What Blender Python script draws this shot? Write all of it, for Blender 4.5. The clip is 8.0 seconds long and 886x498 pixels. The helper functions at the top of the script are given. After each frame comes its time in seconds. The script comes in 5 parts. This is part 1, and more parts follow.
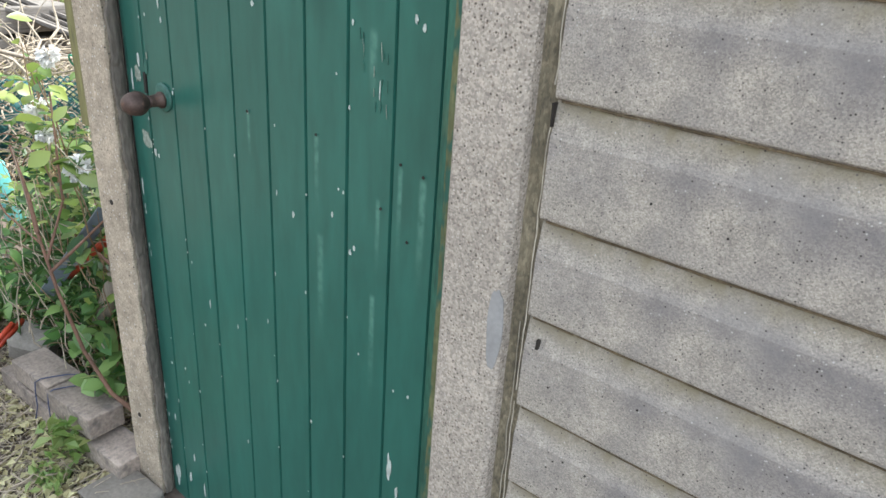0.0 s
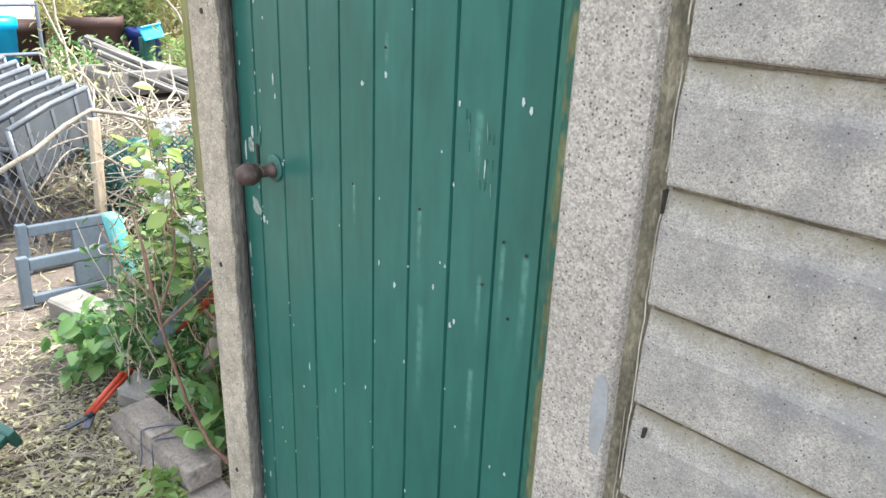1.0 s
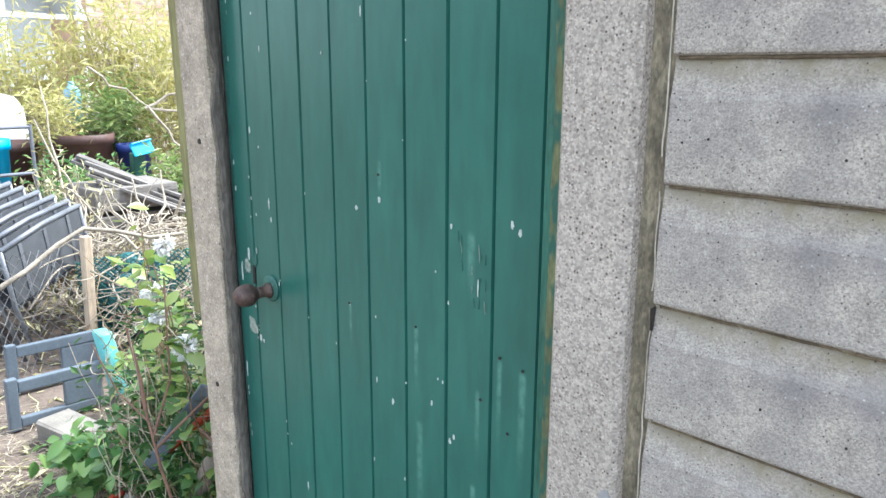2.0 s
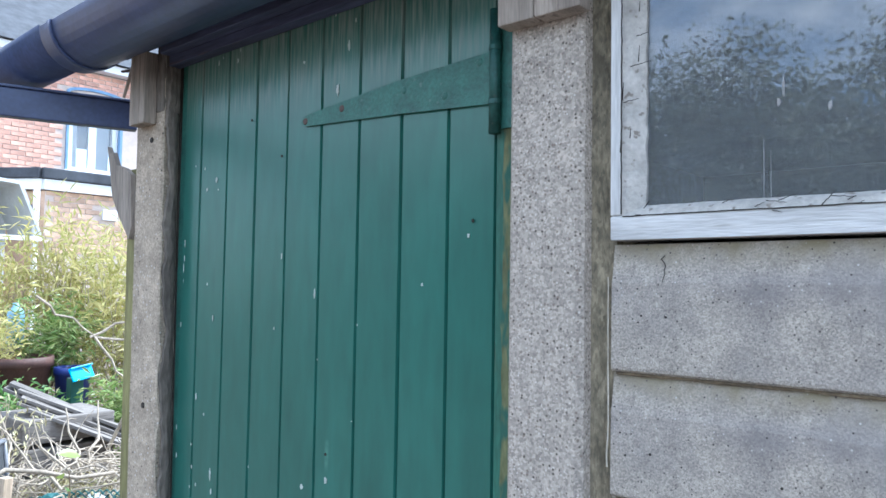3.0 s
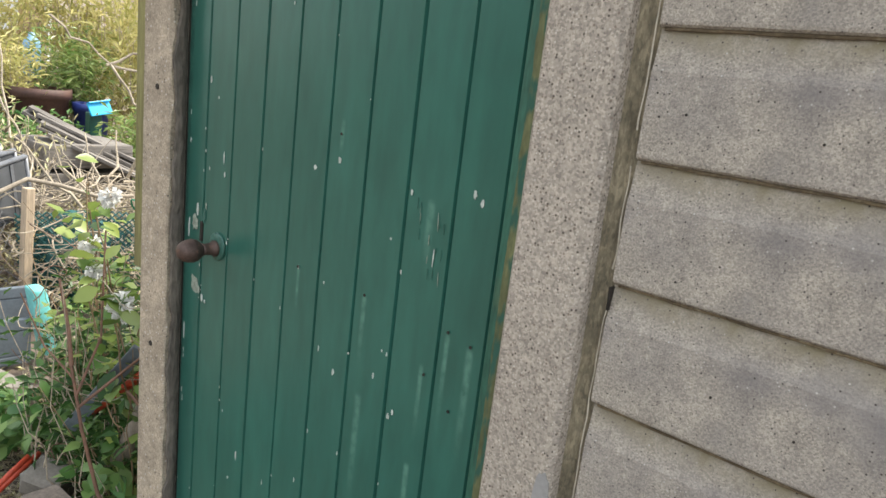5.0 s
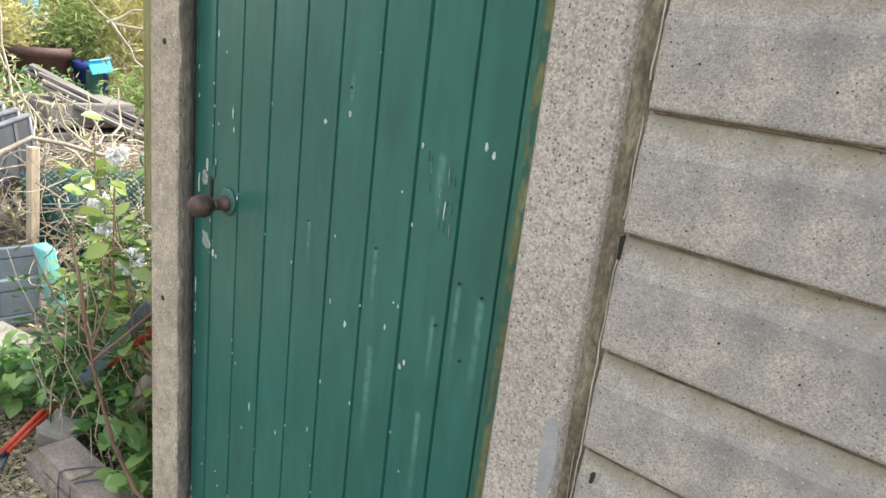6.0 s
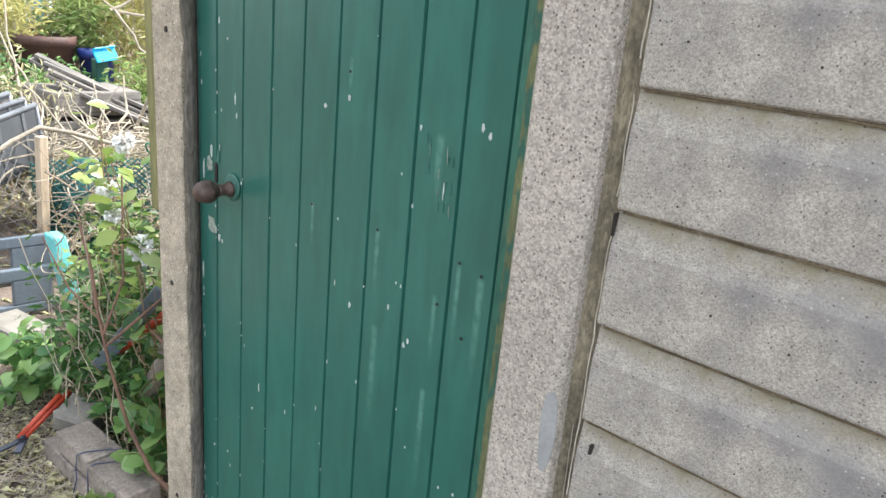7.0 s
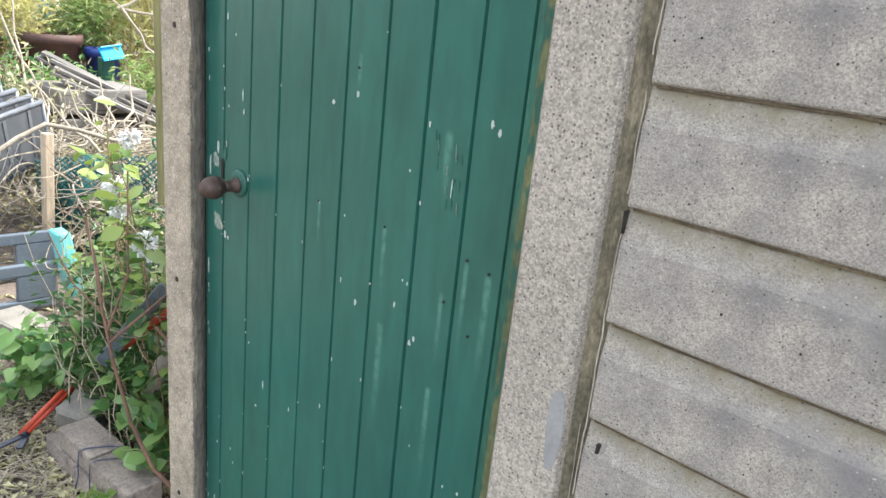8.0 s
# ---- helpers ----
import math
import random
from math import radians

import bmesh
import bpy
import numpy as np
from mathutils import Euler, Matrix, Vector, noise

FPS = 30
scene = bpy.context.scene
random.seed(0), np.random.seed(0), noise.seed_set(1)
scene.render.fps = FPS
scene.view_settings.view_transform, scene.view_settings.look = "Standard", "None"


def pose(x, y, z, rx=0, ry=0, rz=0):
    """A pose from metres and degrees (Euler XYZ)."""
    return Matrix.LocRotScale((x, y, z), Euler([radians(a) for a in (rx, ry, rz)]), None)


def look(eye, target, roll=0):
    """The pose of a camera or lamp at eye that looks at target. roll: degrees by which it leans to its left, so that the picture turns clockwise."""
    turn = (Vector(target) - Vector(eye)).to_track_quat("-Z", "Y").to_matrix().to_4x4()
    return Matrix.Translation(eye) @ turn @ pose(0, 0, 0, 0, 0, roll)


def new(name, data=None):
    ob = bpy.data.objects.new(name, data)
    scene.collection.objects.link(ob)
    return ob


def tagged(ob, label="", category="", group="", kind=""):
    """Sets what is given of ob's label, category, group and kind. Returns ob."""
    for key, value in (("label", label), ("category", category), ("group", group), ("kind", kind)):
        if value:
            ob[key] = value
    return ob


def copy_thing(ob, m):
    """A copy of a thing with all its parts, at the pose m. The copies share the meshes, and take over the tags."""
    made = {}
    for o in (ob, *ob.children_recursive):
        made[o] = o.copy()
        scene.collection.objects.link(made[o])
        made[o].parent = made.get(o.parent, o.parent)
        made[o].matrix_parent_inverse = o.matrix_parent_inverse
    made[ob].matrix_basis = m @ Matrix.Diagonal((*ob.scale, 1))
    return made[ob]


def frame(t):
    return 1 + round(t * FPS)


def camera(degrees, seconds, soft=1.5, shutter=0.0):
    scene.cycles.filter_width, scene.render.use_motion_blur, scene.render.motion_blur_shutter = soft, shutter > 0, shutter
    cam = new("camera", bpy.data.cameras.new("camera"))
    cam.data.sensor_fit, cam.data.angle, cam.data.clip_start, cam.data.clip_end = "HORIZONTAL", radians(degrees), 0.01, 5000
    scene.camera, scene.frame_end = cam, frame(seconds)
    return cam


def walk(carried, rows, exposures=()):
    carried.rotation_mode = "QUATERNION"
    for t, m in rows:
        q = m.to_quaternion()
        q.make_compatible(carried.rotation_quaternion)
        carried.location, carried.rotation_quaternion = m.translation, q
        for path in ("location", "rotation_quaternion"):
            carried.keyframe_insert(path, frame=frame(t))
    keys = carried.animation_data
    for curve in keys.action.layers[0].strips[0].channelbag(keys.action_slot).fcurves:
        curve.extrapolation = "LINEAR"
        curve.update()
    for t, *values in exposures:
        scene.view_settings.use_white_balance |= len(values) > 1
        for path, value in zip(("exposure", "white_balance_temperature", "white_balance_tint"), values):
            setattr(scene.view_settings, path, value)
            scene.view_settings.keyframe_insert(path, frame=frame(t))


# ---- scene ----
cam = camera(62.0, 8.0)
PATH = [
    (0, (0.618, -0.773, 1.409), (-0.511, 0.656, 0.583), 4.0),
    (0.5, (0.617, -0.789, 1.413), (-0.602, 0.583, 0.618), 4.1),
    (0.8, (0.606, -0.785, 1.419), (-0.679, 0.54, 0.649), 2.9),
    (1, (0.591, -0.782, 1.447), (-0.747, 0.522, 0.732), 2.3),
    (1.2, (0.581, -0.789, 1.466), (-0.795, 0.506, 0.812), 1.4),
    (2.3, (0.611, -0.81, 1.528), (-0.75, 0.633, 1.272), 1.4),
    (2.4, (0.614, -0.808, 1.548), (-0.747, 0.649, 1.386), 1.8),
    (2.5, (0.615, -0.807, 1.568), (-0.748, 0.651, 1.436), 0.9),
    (2.8, (0.617, -0.817, 1.601), (-0.72, 0.666, 1.704), 1.2),
    (3, (0.607, -0.817, 1.606), (-0.708, 0.686, 1.707), 0.9),
    (3.5, (0.61, -0.816, 1.601), (-0.707, 0.685, 1.718), 1.6),
    (4, (0.606, -0.814, 1.58), (-0.716, 0.686, 1.638), 2.6),
    (4.3, (0.603, -0.808, 1.539), (-0.724, 0.687, 1.475), 3.7),
    (4.5, (0.596, -0.8, 1.518), (-0.729, 0.688, 1.346), 5.3),
    (4.7, (0.598, -0.786, 1.49), (-0.725, 0.69, 1.221), 5.8),
    (5, (0.582, -0.789, 1.432), (-0.705, 0.673, 0.98), 6.9),
    (5.2, (0.579, -0.793, 1.425), (-0.686, 0.659, 0.886), 7.1),
    (6.3, (0.591, -0.811, 1.422), (-0.674, 0.629, 0.852), 6.5),
    (6.5, (0.605, -0.807, 1.429), (-0.66, 0.62, 0.825), 5.9),
    (7, (0.607, -0.814, 1.429), (-0.662, 0.608, 0.82), 5.5),
    (7.5, (0.606, -0.818, 1.425), (-0.665, 0.605, 0.826), 5.7),
    (8, (0.601, -0.817, 1.418), (-0.675, 0.601, 0.817), 6.1),
]
EXPOSURE = [(0.0, 1.65, 6240, 5), (0.5, 1.76, 6240, 5), (1.0, 1.97, 6090, 4), (2.5, 1.73, 5540, 5), (3.0, 1.61, 5290, 5), (3.5, 1.56, 5340, 6), (4.0, 1.5, 5540, 6), (4.5, 1.24, 6240, 6), (5.0, 1.3, 6790, 6), (6.5, 1.71, 6390, 5), (8.0, 1.75, 6240, 5)]
walk(cam, [(t, look(eye, target, roll)) for t, eye, target, roll in PATH], EXPOSURE)

# ---- world and light ----
SUN_EL, SUN_AZ = 56.0, 22.0
world = bpy.data.worlds.new("sky")
scene.world = world
world.use_nodes = True
wn, wl = world.node_tree.nodes, world.node_tree.links
wn.clear()
w_out = wn.new("ShaderNodeOutputWorld")
w_bg = wn.new("ShaderNodeBackground")
w_sky = wn.new("ShaderNodeTexSky")
w_sky.sky_type = "NISHITA"
w_sky.sun_disc = False
w_sky.sun_elevation, w_sky.sun_rotation = radians(SUN_EL), radians(SUN_AZ)
w_tc = wn.new("ShaderNodeTexCoord")
w_map = wn.new("ShaderNodeMapping")
w_map.inputs["Scale"].default_value = (1.0, 1.0, 2.2)
w_noise = wn.new("ShaderNodeTexNoise")
w_noise.inputs["Scale"].default_value = 2.3
w_noise.inputs["Detail"].default_value = 7.0
w_noise.inputs["Roughness"].default_value = 0.58
w_ramp = wn.new("ShaderNodeValToRGB")
w_ramp.color_ramp.elements[0].position = 0.41
w_ramp.color_ramp.elements[1].position = 0.60
w_mix = wn.new("ShaderNodeMixRGB")
w_mix.inputs["Color2"].default_value = (9.0, 9.0, 9.2, 1)
wl.new(w_tc.outputs["Generated"], w_map.inputs["Vector"])
wl.new(w_map.outputs["Vector"], w_noise.inputs["Vector"])
wl.new(w_noise.outputs["Fac"], w_ramp.inputs["Fac"])
wl.new(w_ramp.outputs["Color"], w_mix.inputs["Fac"])
wl.new(w_sky.outputs["Color"], w_mix.inputs["Color1"])
wl.new(w_mix.outputs["Color"], w_bg.inputs["Color"])
w_bg.inputs["Strength"].default_value = 0.14
wl.new(w_bg.outputs["Background"], w_out.inputs["Surface"])

sun = new("sun", bpy.data.lights.new("sun", "SUN"))
sun.data.energy, sun.data.angle, sun.data.color = 2.9, radians(12.0), (1.0, 0.94, 0.86)
az, el = radians(SUN_AZ), radians(SUN_EL)
sun_from = Vector((math.sin(az) * math.cos(el), math.cos(az) * math.cos(el), math.sin(el)))
sun.matrix_world = look(sun_from * 30, (0, 0, 0))


# ---- materials ----
def material(name, base, rough=0.7, metal=0.0, var=0.25, scale=6.0, fine=60.0, bump=0.2, second=None, cover=0.5, stretch=(1, 1, 1),
             speck=None, speck_scale=160.0, speck_cover=0.25, bump_depth=0.004, random_value=0.0, spec=0.5, sharp=0.12, coat=0.0, grain=0.0, grain_scale=420.0, mid=0.0, mid_scale=38.0, speck_size=(0.22, 0.42), band=None, cell=0.0, cell_scale=400.0, lip=None):
    """Two scales of noise over a base colour; second: stains or worn patches; speck: grains of another colour."""
    m = bpy.data.materials.new(name)
    m.use_nodes = True
    n, l = m.node_tree.nodes, m.node_tree.links
    b = n["Principled BSDF"]
    b.inputs["Roughness"].default_value, b.inputs["Metallic"].default_value = rough, metal
    b.inputs["Specular IOR Level"].default_value = spec
    b.inputs["Coat Weight"].default_value = coat
    tc, mp = n.new("ShaderNodeTexCoord"), n.new("ShaderNodeMapping")
    mp.inputs["Scale"].default_value = stretch
    l.new(tc.outputs["Object"], mp.inputs["Vector"])

    def noise_node(sc, detail=5.0):
        t = n.new("ShaderNodeTexNoise")
        t.inputs["Scale"].default_value, t.inputs["Detail"].default_value = sc, detail
        l.new(mp.outputs["Vector"], t.inputs["Vector"])
        return t

    def ramp(fac, p0, p1, c0=(0, 0, 0, 1), c1=(1, 1, 1, 1)):
        r = n.new("ShaderNodeValToRGB")
        r.color_ramp.elements[0].position, r.color_ramp.elements[1].position = p0, p1
        r.color_ramp.elements[0].color, r.color_ramp.elements[1].color = c0, c1
        l.new(fac, r.inputs["Fac"])
        return r.outputs["Color"]

    def mix(fac, a, c, mode="MIX"):
        x = n.new("ShaderNodeMixRGB")
        x.blend_type = mode
        for sock, v in (("Fac", fac), ("Color1", a), ("Color2", c)):
            if isinstance(v, (int, float)):
                x.inputs[sock].default_value = v
            elif isinstance(v, tuple):
                x.inputs[sock].default_value = (*v[:3], 1)
            else:
                l.new(v, x.inputs[sock])
        return x.outputs["Color"]

    big, small = noise_node(scale), noise_node(fine, 3.0)
    lo, hi = 1 - var, 1 + var
    col = mix(1.0, base, ramp(big.outputs["Fac"], 0.3, 0.7, (lo, lo, lo, 1), (hi, hi, hi, 1)), "MULTIPLY")
    v2 = var * 0.7
    col = mix(1.0, col, ramp(small.outputs["Fac"], 0.3, 0.7, (1 - v2, 1 - v2, 1 - v2, 1), (1 + v2, 1 + v2, 1 + v2, 1)), "MULTIPLY")
    if grain:
        gr = noise_node(grain_scale, 2.0)
        g0, g1 = 1 - grain, 1 + grain
        col = mix(1.0, col, ramp(gr.outputs["Fac"], 0.36, 0.64, (g0, g0, g0, 1), (g1, g1, g1, 1)), "MULTIPLY")
    cv = None
    if cell:
        # sand grains, each with a tone of its own
        cv = n.new("ShaderNodeTexVoronoi")
        cv.inputs["Scale"].default_value = cell_scale
        l.new(mp.outputs["Vector"], cv.inputs["Vector"])
        cs = n.new("ShaderNodeSeparateColor")
        l.new(cv.outputs["Color"], cs.inputs["Color"])
        g0, g1 = 1 - cell, 1 + cell
        col = mix(1.0, col, ramp(cs.outputs[0], 0.0, 1.0, (g0, g0, g0, 1), (g1, g1 * 0.995, g1 * 0.985, 1)), "MULTIPLY")
    if mid:
        mi = noise_node(mid_scale, 6.0)
        g0, g1 = 1 - mid, 1 + mid
        col = mix(1.0, col, ramp(mi.outputs["Fac"], 0.32, 0.68, (g0, g0, g0, 1), (g1, g1, g1, 1)), "MULTIPLY")
    if second:
        st = noise_node(scale * 2.7, 8.0)
        col = mix(ramp(st.outputs["Fac"], 1 - cover, min(1, 1 - cover + sharp)), col, second)
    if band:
        # a darker band that starts under the bevel of each panel and fades unevenly below
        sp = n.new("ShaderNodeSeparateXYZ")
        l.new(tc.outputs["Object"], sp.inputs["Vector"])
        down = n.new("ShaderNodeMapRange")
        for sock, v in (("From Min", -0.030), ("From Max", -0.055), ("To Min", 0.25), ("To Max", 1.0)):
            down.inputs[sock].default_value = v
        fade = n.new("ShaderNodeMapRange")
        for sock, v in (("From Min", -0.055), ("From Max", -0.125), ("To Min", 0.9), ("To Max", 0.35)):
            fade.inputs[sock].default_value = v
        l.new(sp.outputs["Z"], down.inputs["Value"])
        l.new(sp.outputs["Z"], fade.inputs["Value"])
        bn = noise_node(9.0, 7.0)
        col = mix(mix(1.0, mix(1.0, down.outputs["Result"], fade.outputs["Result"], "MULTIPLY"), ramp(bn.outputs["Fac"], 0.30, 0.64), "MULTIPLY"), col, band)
    if lip:
        # an uneven olive-brown tone, stronger towards the ledge at the top of each panel
        ledge = n.new("ShaderNodeMapRange")
        for sock, v in (("From Min", -0.034), ("From Max", -0.006), ("To Min", 0.0), ("To Max", 1.0)):
            ledge.inputs[sock].default_value = v
        l.new(sp.outputs["Z"], ledge.inputs["Value"])
        ln = noise_node(26.0, 6.0)
        col = mix(mix(1.0, ledge.outputs["Result"], ramp(ln.outputs["Fac"], 0.30, 0.66), "MULTIPLY"), col, lip)
    if speck:
        vo = n.new("ShaderNodeTexVoronoi")
        vo.inputs["Scale"].default_value = speck_scale
        l.new(mp.outputs["Vector"], vo.inputs["Vector"])
        for k, c in enumerate(speck):
            sep = n.new("ShaderNodeSeparateColor")
            l.new(vo.outputs["Color"], sep.inputs["Color"])
            pick = ramp(sep.outputs[k], 1 - speck_cover, 1 - speck_cover + 0.02)
            near = ramp(vo.outputs["Distance"], *speck_size, (1, 1, 1, 1), (0, 0, 0, 1))
            col = mix(mix(1.0, pick, near, "MULTIPLY"), col, c)
    if random_value:
        oi = n.new("ShaderNodeObjectInfo")
        r0, r1 = 1 - random_value, 1 + random_value
        col = mix(1.0, col, ramp(oi.outputs["Random"], 0.0, 1.0, (r0, r0, r0, 1), (r1, r1, r1, 1)), "MULTIPLY")
    l.new(col, b.inputs["Base Color"])
    if bump:
        bp = n.new("ShaderNodeBump")
        bp.inputs["Strength"].default_value, bp.inputs["Distance"].default_value = bump, bump_depth
        l.new(mix(0.5, big.outputs["Fac"], small.outputs["Fac"]) if cv is None else mix(0.35, cs.outputs[1], small.outputs["Fac"]), bp.inputs["Height"])
        l.new(bp.outputs["Normal"], b.inputs["Normal"])
    return m


def leaf_material(name, base, other, rough=0.45, trans=0.35):
    """Leaves that vary from one to the next and let some light through."""
    m = bpy.data.materials.new(name)
    m.use_nodes = True
    n, l = m.node_tree.nodes, m.node_tree.links
    b = n["Principled BSDF"]
    b.inputs["Roughness"].default_value = rough
    g, oi, add = n.new("ShaderNodeNewGeometry"), n.new("ShaderNodeObjectInfo"), n.new("ShaderNodeMath")
    add.operation = "ADD"
    l.new(g.outputs["Random Per Island"], add.inputs[0])
    l.new(oi.outputs["Random"], add.inputs[1])
    fr = n.new("ShaderNodeMath")
    fr.operation = "FRACT"
    l.new(add.outputs[0], fr.inputs[0])
    x = n.new("ShaderNodeMixRGB")
    x.inputs["Color1"].default_value, x.inputs["Color2"].default_value = (*base, 1), (*other, 1)
    l.new(fr.outputs[0], x.inputs["Fac"])
    l.new(x.outputs["Color"], b.inputs["Base Color"])
    t, ms = n.new("ShaderNodeBsdfTranslucent"), n.new("ShaderNodeMixShader")
    ms.inputs["Fac"].default_value = trans
    l.new(x.outputs["Color"], t.inputs["Color"])
    l.new(b.outputs["BSDF"], ms.inputs[1])
    l.new(t.outputs["BSDF"], ms.inputs[2])
    l.new(ms.outputs["Shader"], n["Material Output"].inputs["Surface"])
    return m


M_GREEN = material("green_paint", (0.028, 0.119, 0.092), 0.31, var=0.13, scale=5, fine=45, bump=0.12, stretch=(1, 1, 0.25), bump_depth=0.002,
                   second=(0.040, 0.150, 0.108), cover=0.36, sharp=0.3, mid=0.07, mid_scale=30)
# rubbed streaks running down from old nail holes, worn into the green paint
STREAKS = [(-0.270, 0.93, 1.074, 0.008), (-0.083, 0.89, 1.066, 0.007), (-0.038, 0.84, 1.058, 0.010), (-0.128, 0.86, 1.0, 0.007), (-0.145, 1.13, 1.255, 0.011), (-0.36, 1.285, 1.345, 0.007), (-0.45, 0.98, 1.075, 0.006), (-0.262, 0.66, 0.90, 0.011), (-0.135, 0.60, 0.83, 0.009)]
sn, sl = M_GREEN.node_tree.nodes, M_GREEN.node_tree.links
s_tc, s_xyz, s_wob = sn.new("ShaderNodeTexCoord"), sn.new("ShaderNodeSeparateXYZ"), sn.new("ShaderNodeTexNoise")
s_wob.inputs["Scale"].default_value, s_wob.inputs["Detail"].default_value = 55.0, 5.0
sl.new(s_tc.outputs["Object"], s_xyz.inputs["Vector"])
sl.new(s_tc.outputs["Object"], s_wob.inputs["Vector"])


def s_math(op, a, c):
    k = sn.new("ShaderNodeMath")
    k.operation = op
    for i, v in enumerate((a, c)):
        if isinstance(v, (int, float)):
            k.inputs[i].default_value = v
        else:
            sl.new(v, k.inputs[i])
    return k.outputs[0]


def s_range(v, a, c):
    k = sn.new("ShaderNodeMapRange")
    k.interpolation_type = "SMOOTHSTEP"
    k.inputs["From Min"].default_value, k.inputs["From Max"].default_value = a, c
    sl.new(v, k.inputs["Value"])
    return k.outputs["Result"]


s_all = None
for sx, sz0, sz1, sw in STREAKS:
    across = s_range(s_math("ABSOLUTE", s_math("SUBTRACT", s_xyz.outputs["X"], sx), 0.0), sw, sw * 0.15)
    along = s_math("MULTIPLY", s_range(s_xyz.outputs["Z"], sz1 + 0.004, sz1 - 0.010), s_range(s_xyz.outputs["Z"], sz0, sz1 - 0.03))
    one = s_math("MULTIPLY", across, along)
    s_all = one if s_all is None else s_math("MAXIMUM", s_all, one)
s_fac = s_math("MULTIPLY", s_all, s_range(s_wob.outputs["Fac"], 0.15, 0.75))
s_mix = sn.new("ShaderNodeMixRGB")
s_b = sn["Principled BSDF"]
s_old = s_b.inputs["Base Color"].links[0].from_socket
sl.new(s_fac, s_mix.inputs["Fac"])
sl.new(s_old, s_mix.inputs["Color1"])
s_mix.inputs["Color2"].default_value = (0.10, 0.245, 0.19, 1)
sl.new(s_mix.outputs["Color"], s_b.inputs["Base Color"])
# boards bleached and rubbed thin at their tops, paled further to paint lens haze
t_map, t_no = sn.new("ShaderNodeMapping"), sn.new("ShaderNodeTexNoise")
t_map.inputs["Scale"].default_value = (1.0, 1.0, 0.06)
t_no.inputs["Scale"].default_value, t_no.inputs["Detail"].default_value = 190.0, 5.0
sl.new(s_tc.outputs["Object"], t_map.inputs["Vector"])
sl.new(t_map.outputs["Vector"], t_no.inputs["Vector"])
t_fac = s_math("MULTIPLY", s_range(s_xyz.outputs["Z"], 1.90, 2.05), s_range(t_no.outputs["Fac"], 0.28, 0.80))
t_mix = sn.new("ShaderNodeMixRGB")
sl.new(t_fac, t_mix.inputs["Fac"])
sl.new(s_mix.outputs["Color"], t_mix.inputs["Color1"])
t_mix.inputs["Color2"].default_value = (0.24, 0.27, 0.235, 1)
sl.new(t_mix.outputs["Color"], s_b.inputs["Base Color"])
M_GREEN_WORN = material("worn_green_paint", (0.034, 0.120, 0.093), 0.5, var=0.25, scale=25, fine=160, bump=0.6, second=(0.13, 0.19, 0.165), cover=0.37)
M_SEAM = material("mossy_seam", (0.13, 0.14, 0.065), 0.85, var=0.35, scale=20, fine=150, bump=0.5, second=(0.03, 0.105, 0.075), cover=0.52, sharp=0.12, stretch=(1, 1, 0.35))
M_PIN = material("dark_green_iron", (0.018, 0.075, 0.062), 0.5, 0.2, var=0.3, scale=30, fine=160, bump=0.4, second=(0.07, 0.10, 0.085), cover=0.36)
M_CHIP = material("bare_primer", (0.44, 0.48, 0.44), 0.8, var=0.15, scale=60, fine=300, bump=0.3, bump_depth=0.001)
M_EDGE = material("stained_edge", (0.026, 0.105, 0.072), 0.6, var=0.35, scale=9, fine=120, second=(0.15, 0.175, 0.085), cover=0.42, sharp=0.22, stretch=(1.6, 1, 0.3))
M_POST = material("aggregate_concrete", (0.385, 0.34, 0.29), 0.9, var=0.09, scale=7, fine=220, bump=0.7, speck=((0.085, 0.07, 0.055), (0.60, 0.55, 0.48), (0.21, 0.17, 0.135)),
                  speck_scale=215, speck_cover=0.15, speck_size=(0.22, 0.44), bump_depth=0.004, cell=0.32, cell_scale=330, mid=0.09, mid_scale=60)
M_POST_OLD = material("weathered_concrete_post", (0.39, 0.325, 0.25), 0.92, var=0.16, scale=9, fine=170, bump=0.7, speck=((0.09, 0.075, 0.06), (0.58, 0.53, 0.47)),
                      speck_scale=150, speck_cover=0.07, second=(0.24, 0.19, 0.135), cover=0.42, sharp=0.25, bump_depth=0.003, cell=0.22, cell_scale=300, mid=0.16, mid_scale=40)
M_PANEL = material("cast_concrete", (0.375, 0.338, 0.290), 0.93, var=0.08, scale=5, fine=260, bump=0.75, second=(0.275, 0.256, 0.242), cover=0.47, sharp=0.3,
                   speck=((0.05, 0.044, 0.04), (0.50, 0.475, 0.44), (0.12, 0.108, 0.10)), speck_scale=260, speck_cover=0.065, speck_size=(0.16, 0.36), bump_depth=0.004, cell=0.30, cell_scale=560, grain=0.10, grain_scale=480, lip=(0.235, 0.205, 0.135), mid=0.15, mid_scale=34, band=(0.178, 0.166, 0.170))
M_JAMB = material("dark_jamb_timber", (0.15, 0.13, 0.108), 0.95, var=0.4, scale=14, fine=110, bump=1.0, second=(0.20, 0.17, 0.13), cover=0.36, stretch=(1, 1, 0.4), bump_depth=0.006)
M_MORTAR = material("dark_olive_mortar", (0.195, 0.168, 0.115), 0.9, var=0.38, scale=16, fine=190, bump=0.9, second=(0.115, 0.098, 0.066), cover=0.42, sharp=0.2, stretch=(1, 1, 0.4), mid=0.3, mid_scale=70, cell=0.25, cell_scale=420)
# dark tan that paints the shadow line below the panel lips
M_JOINT_SHADE = material("joint_shade_tan", (0.125, 0.095, 0.058), 0.95, var=0.4, scale=22, fine=160, bump=0.9, second=(0.26, 0.22, 0.15), cover=0.40)
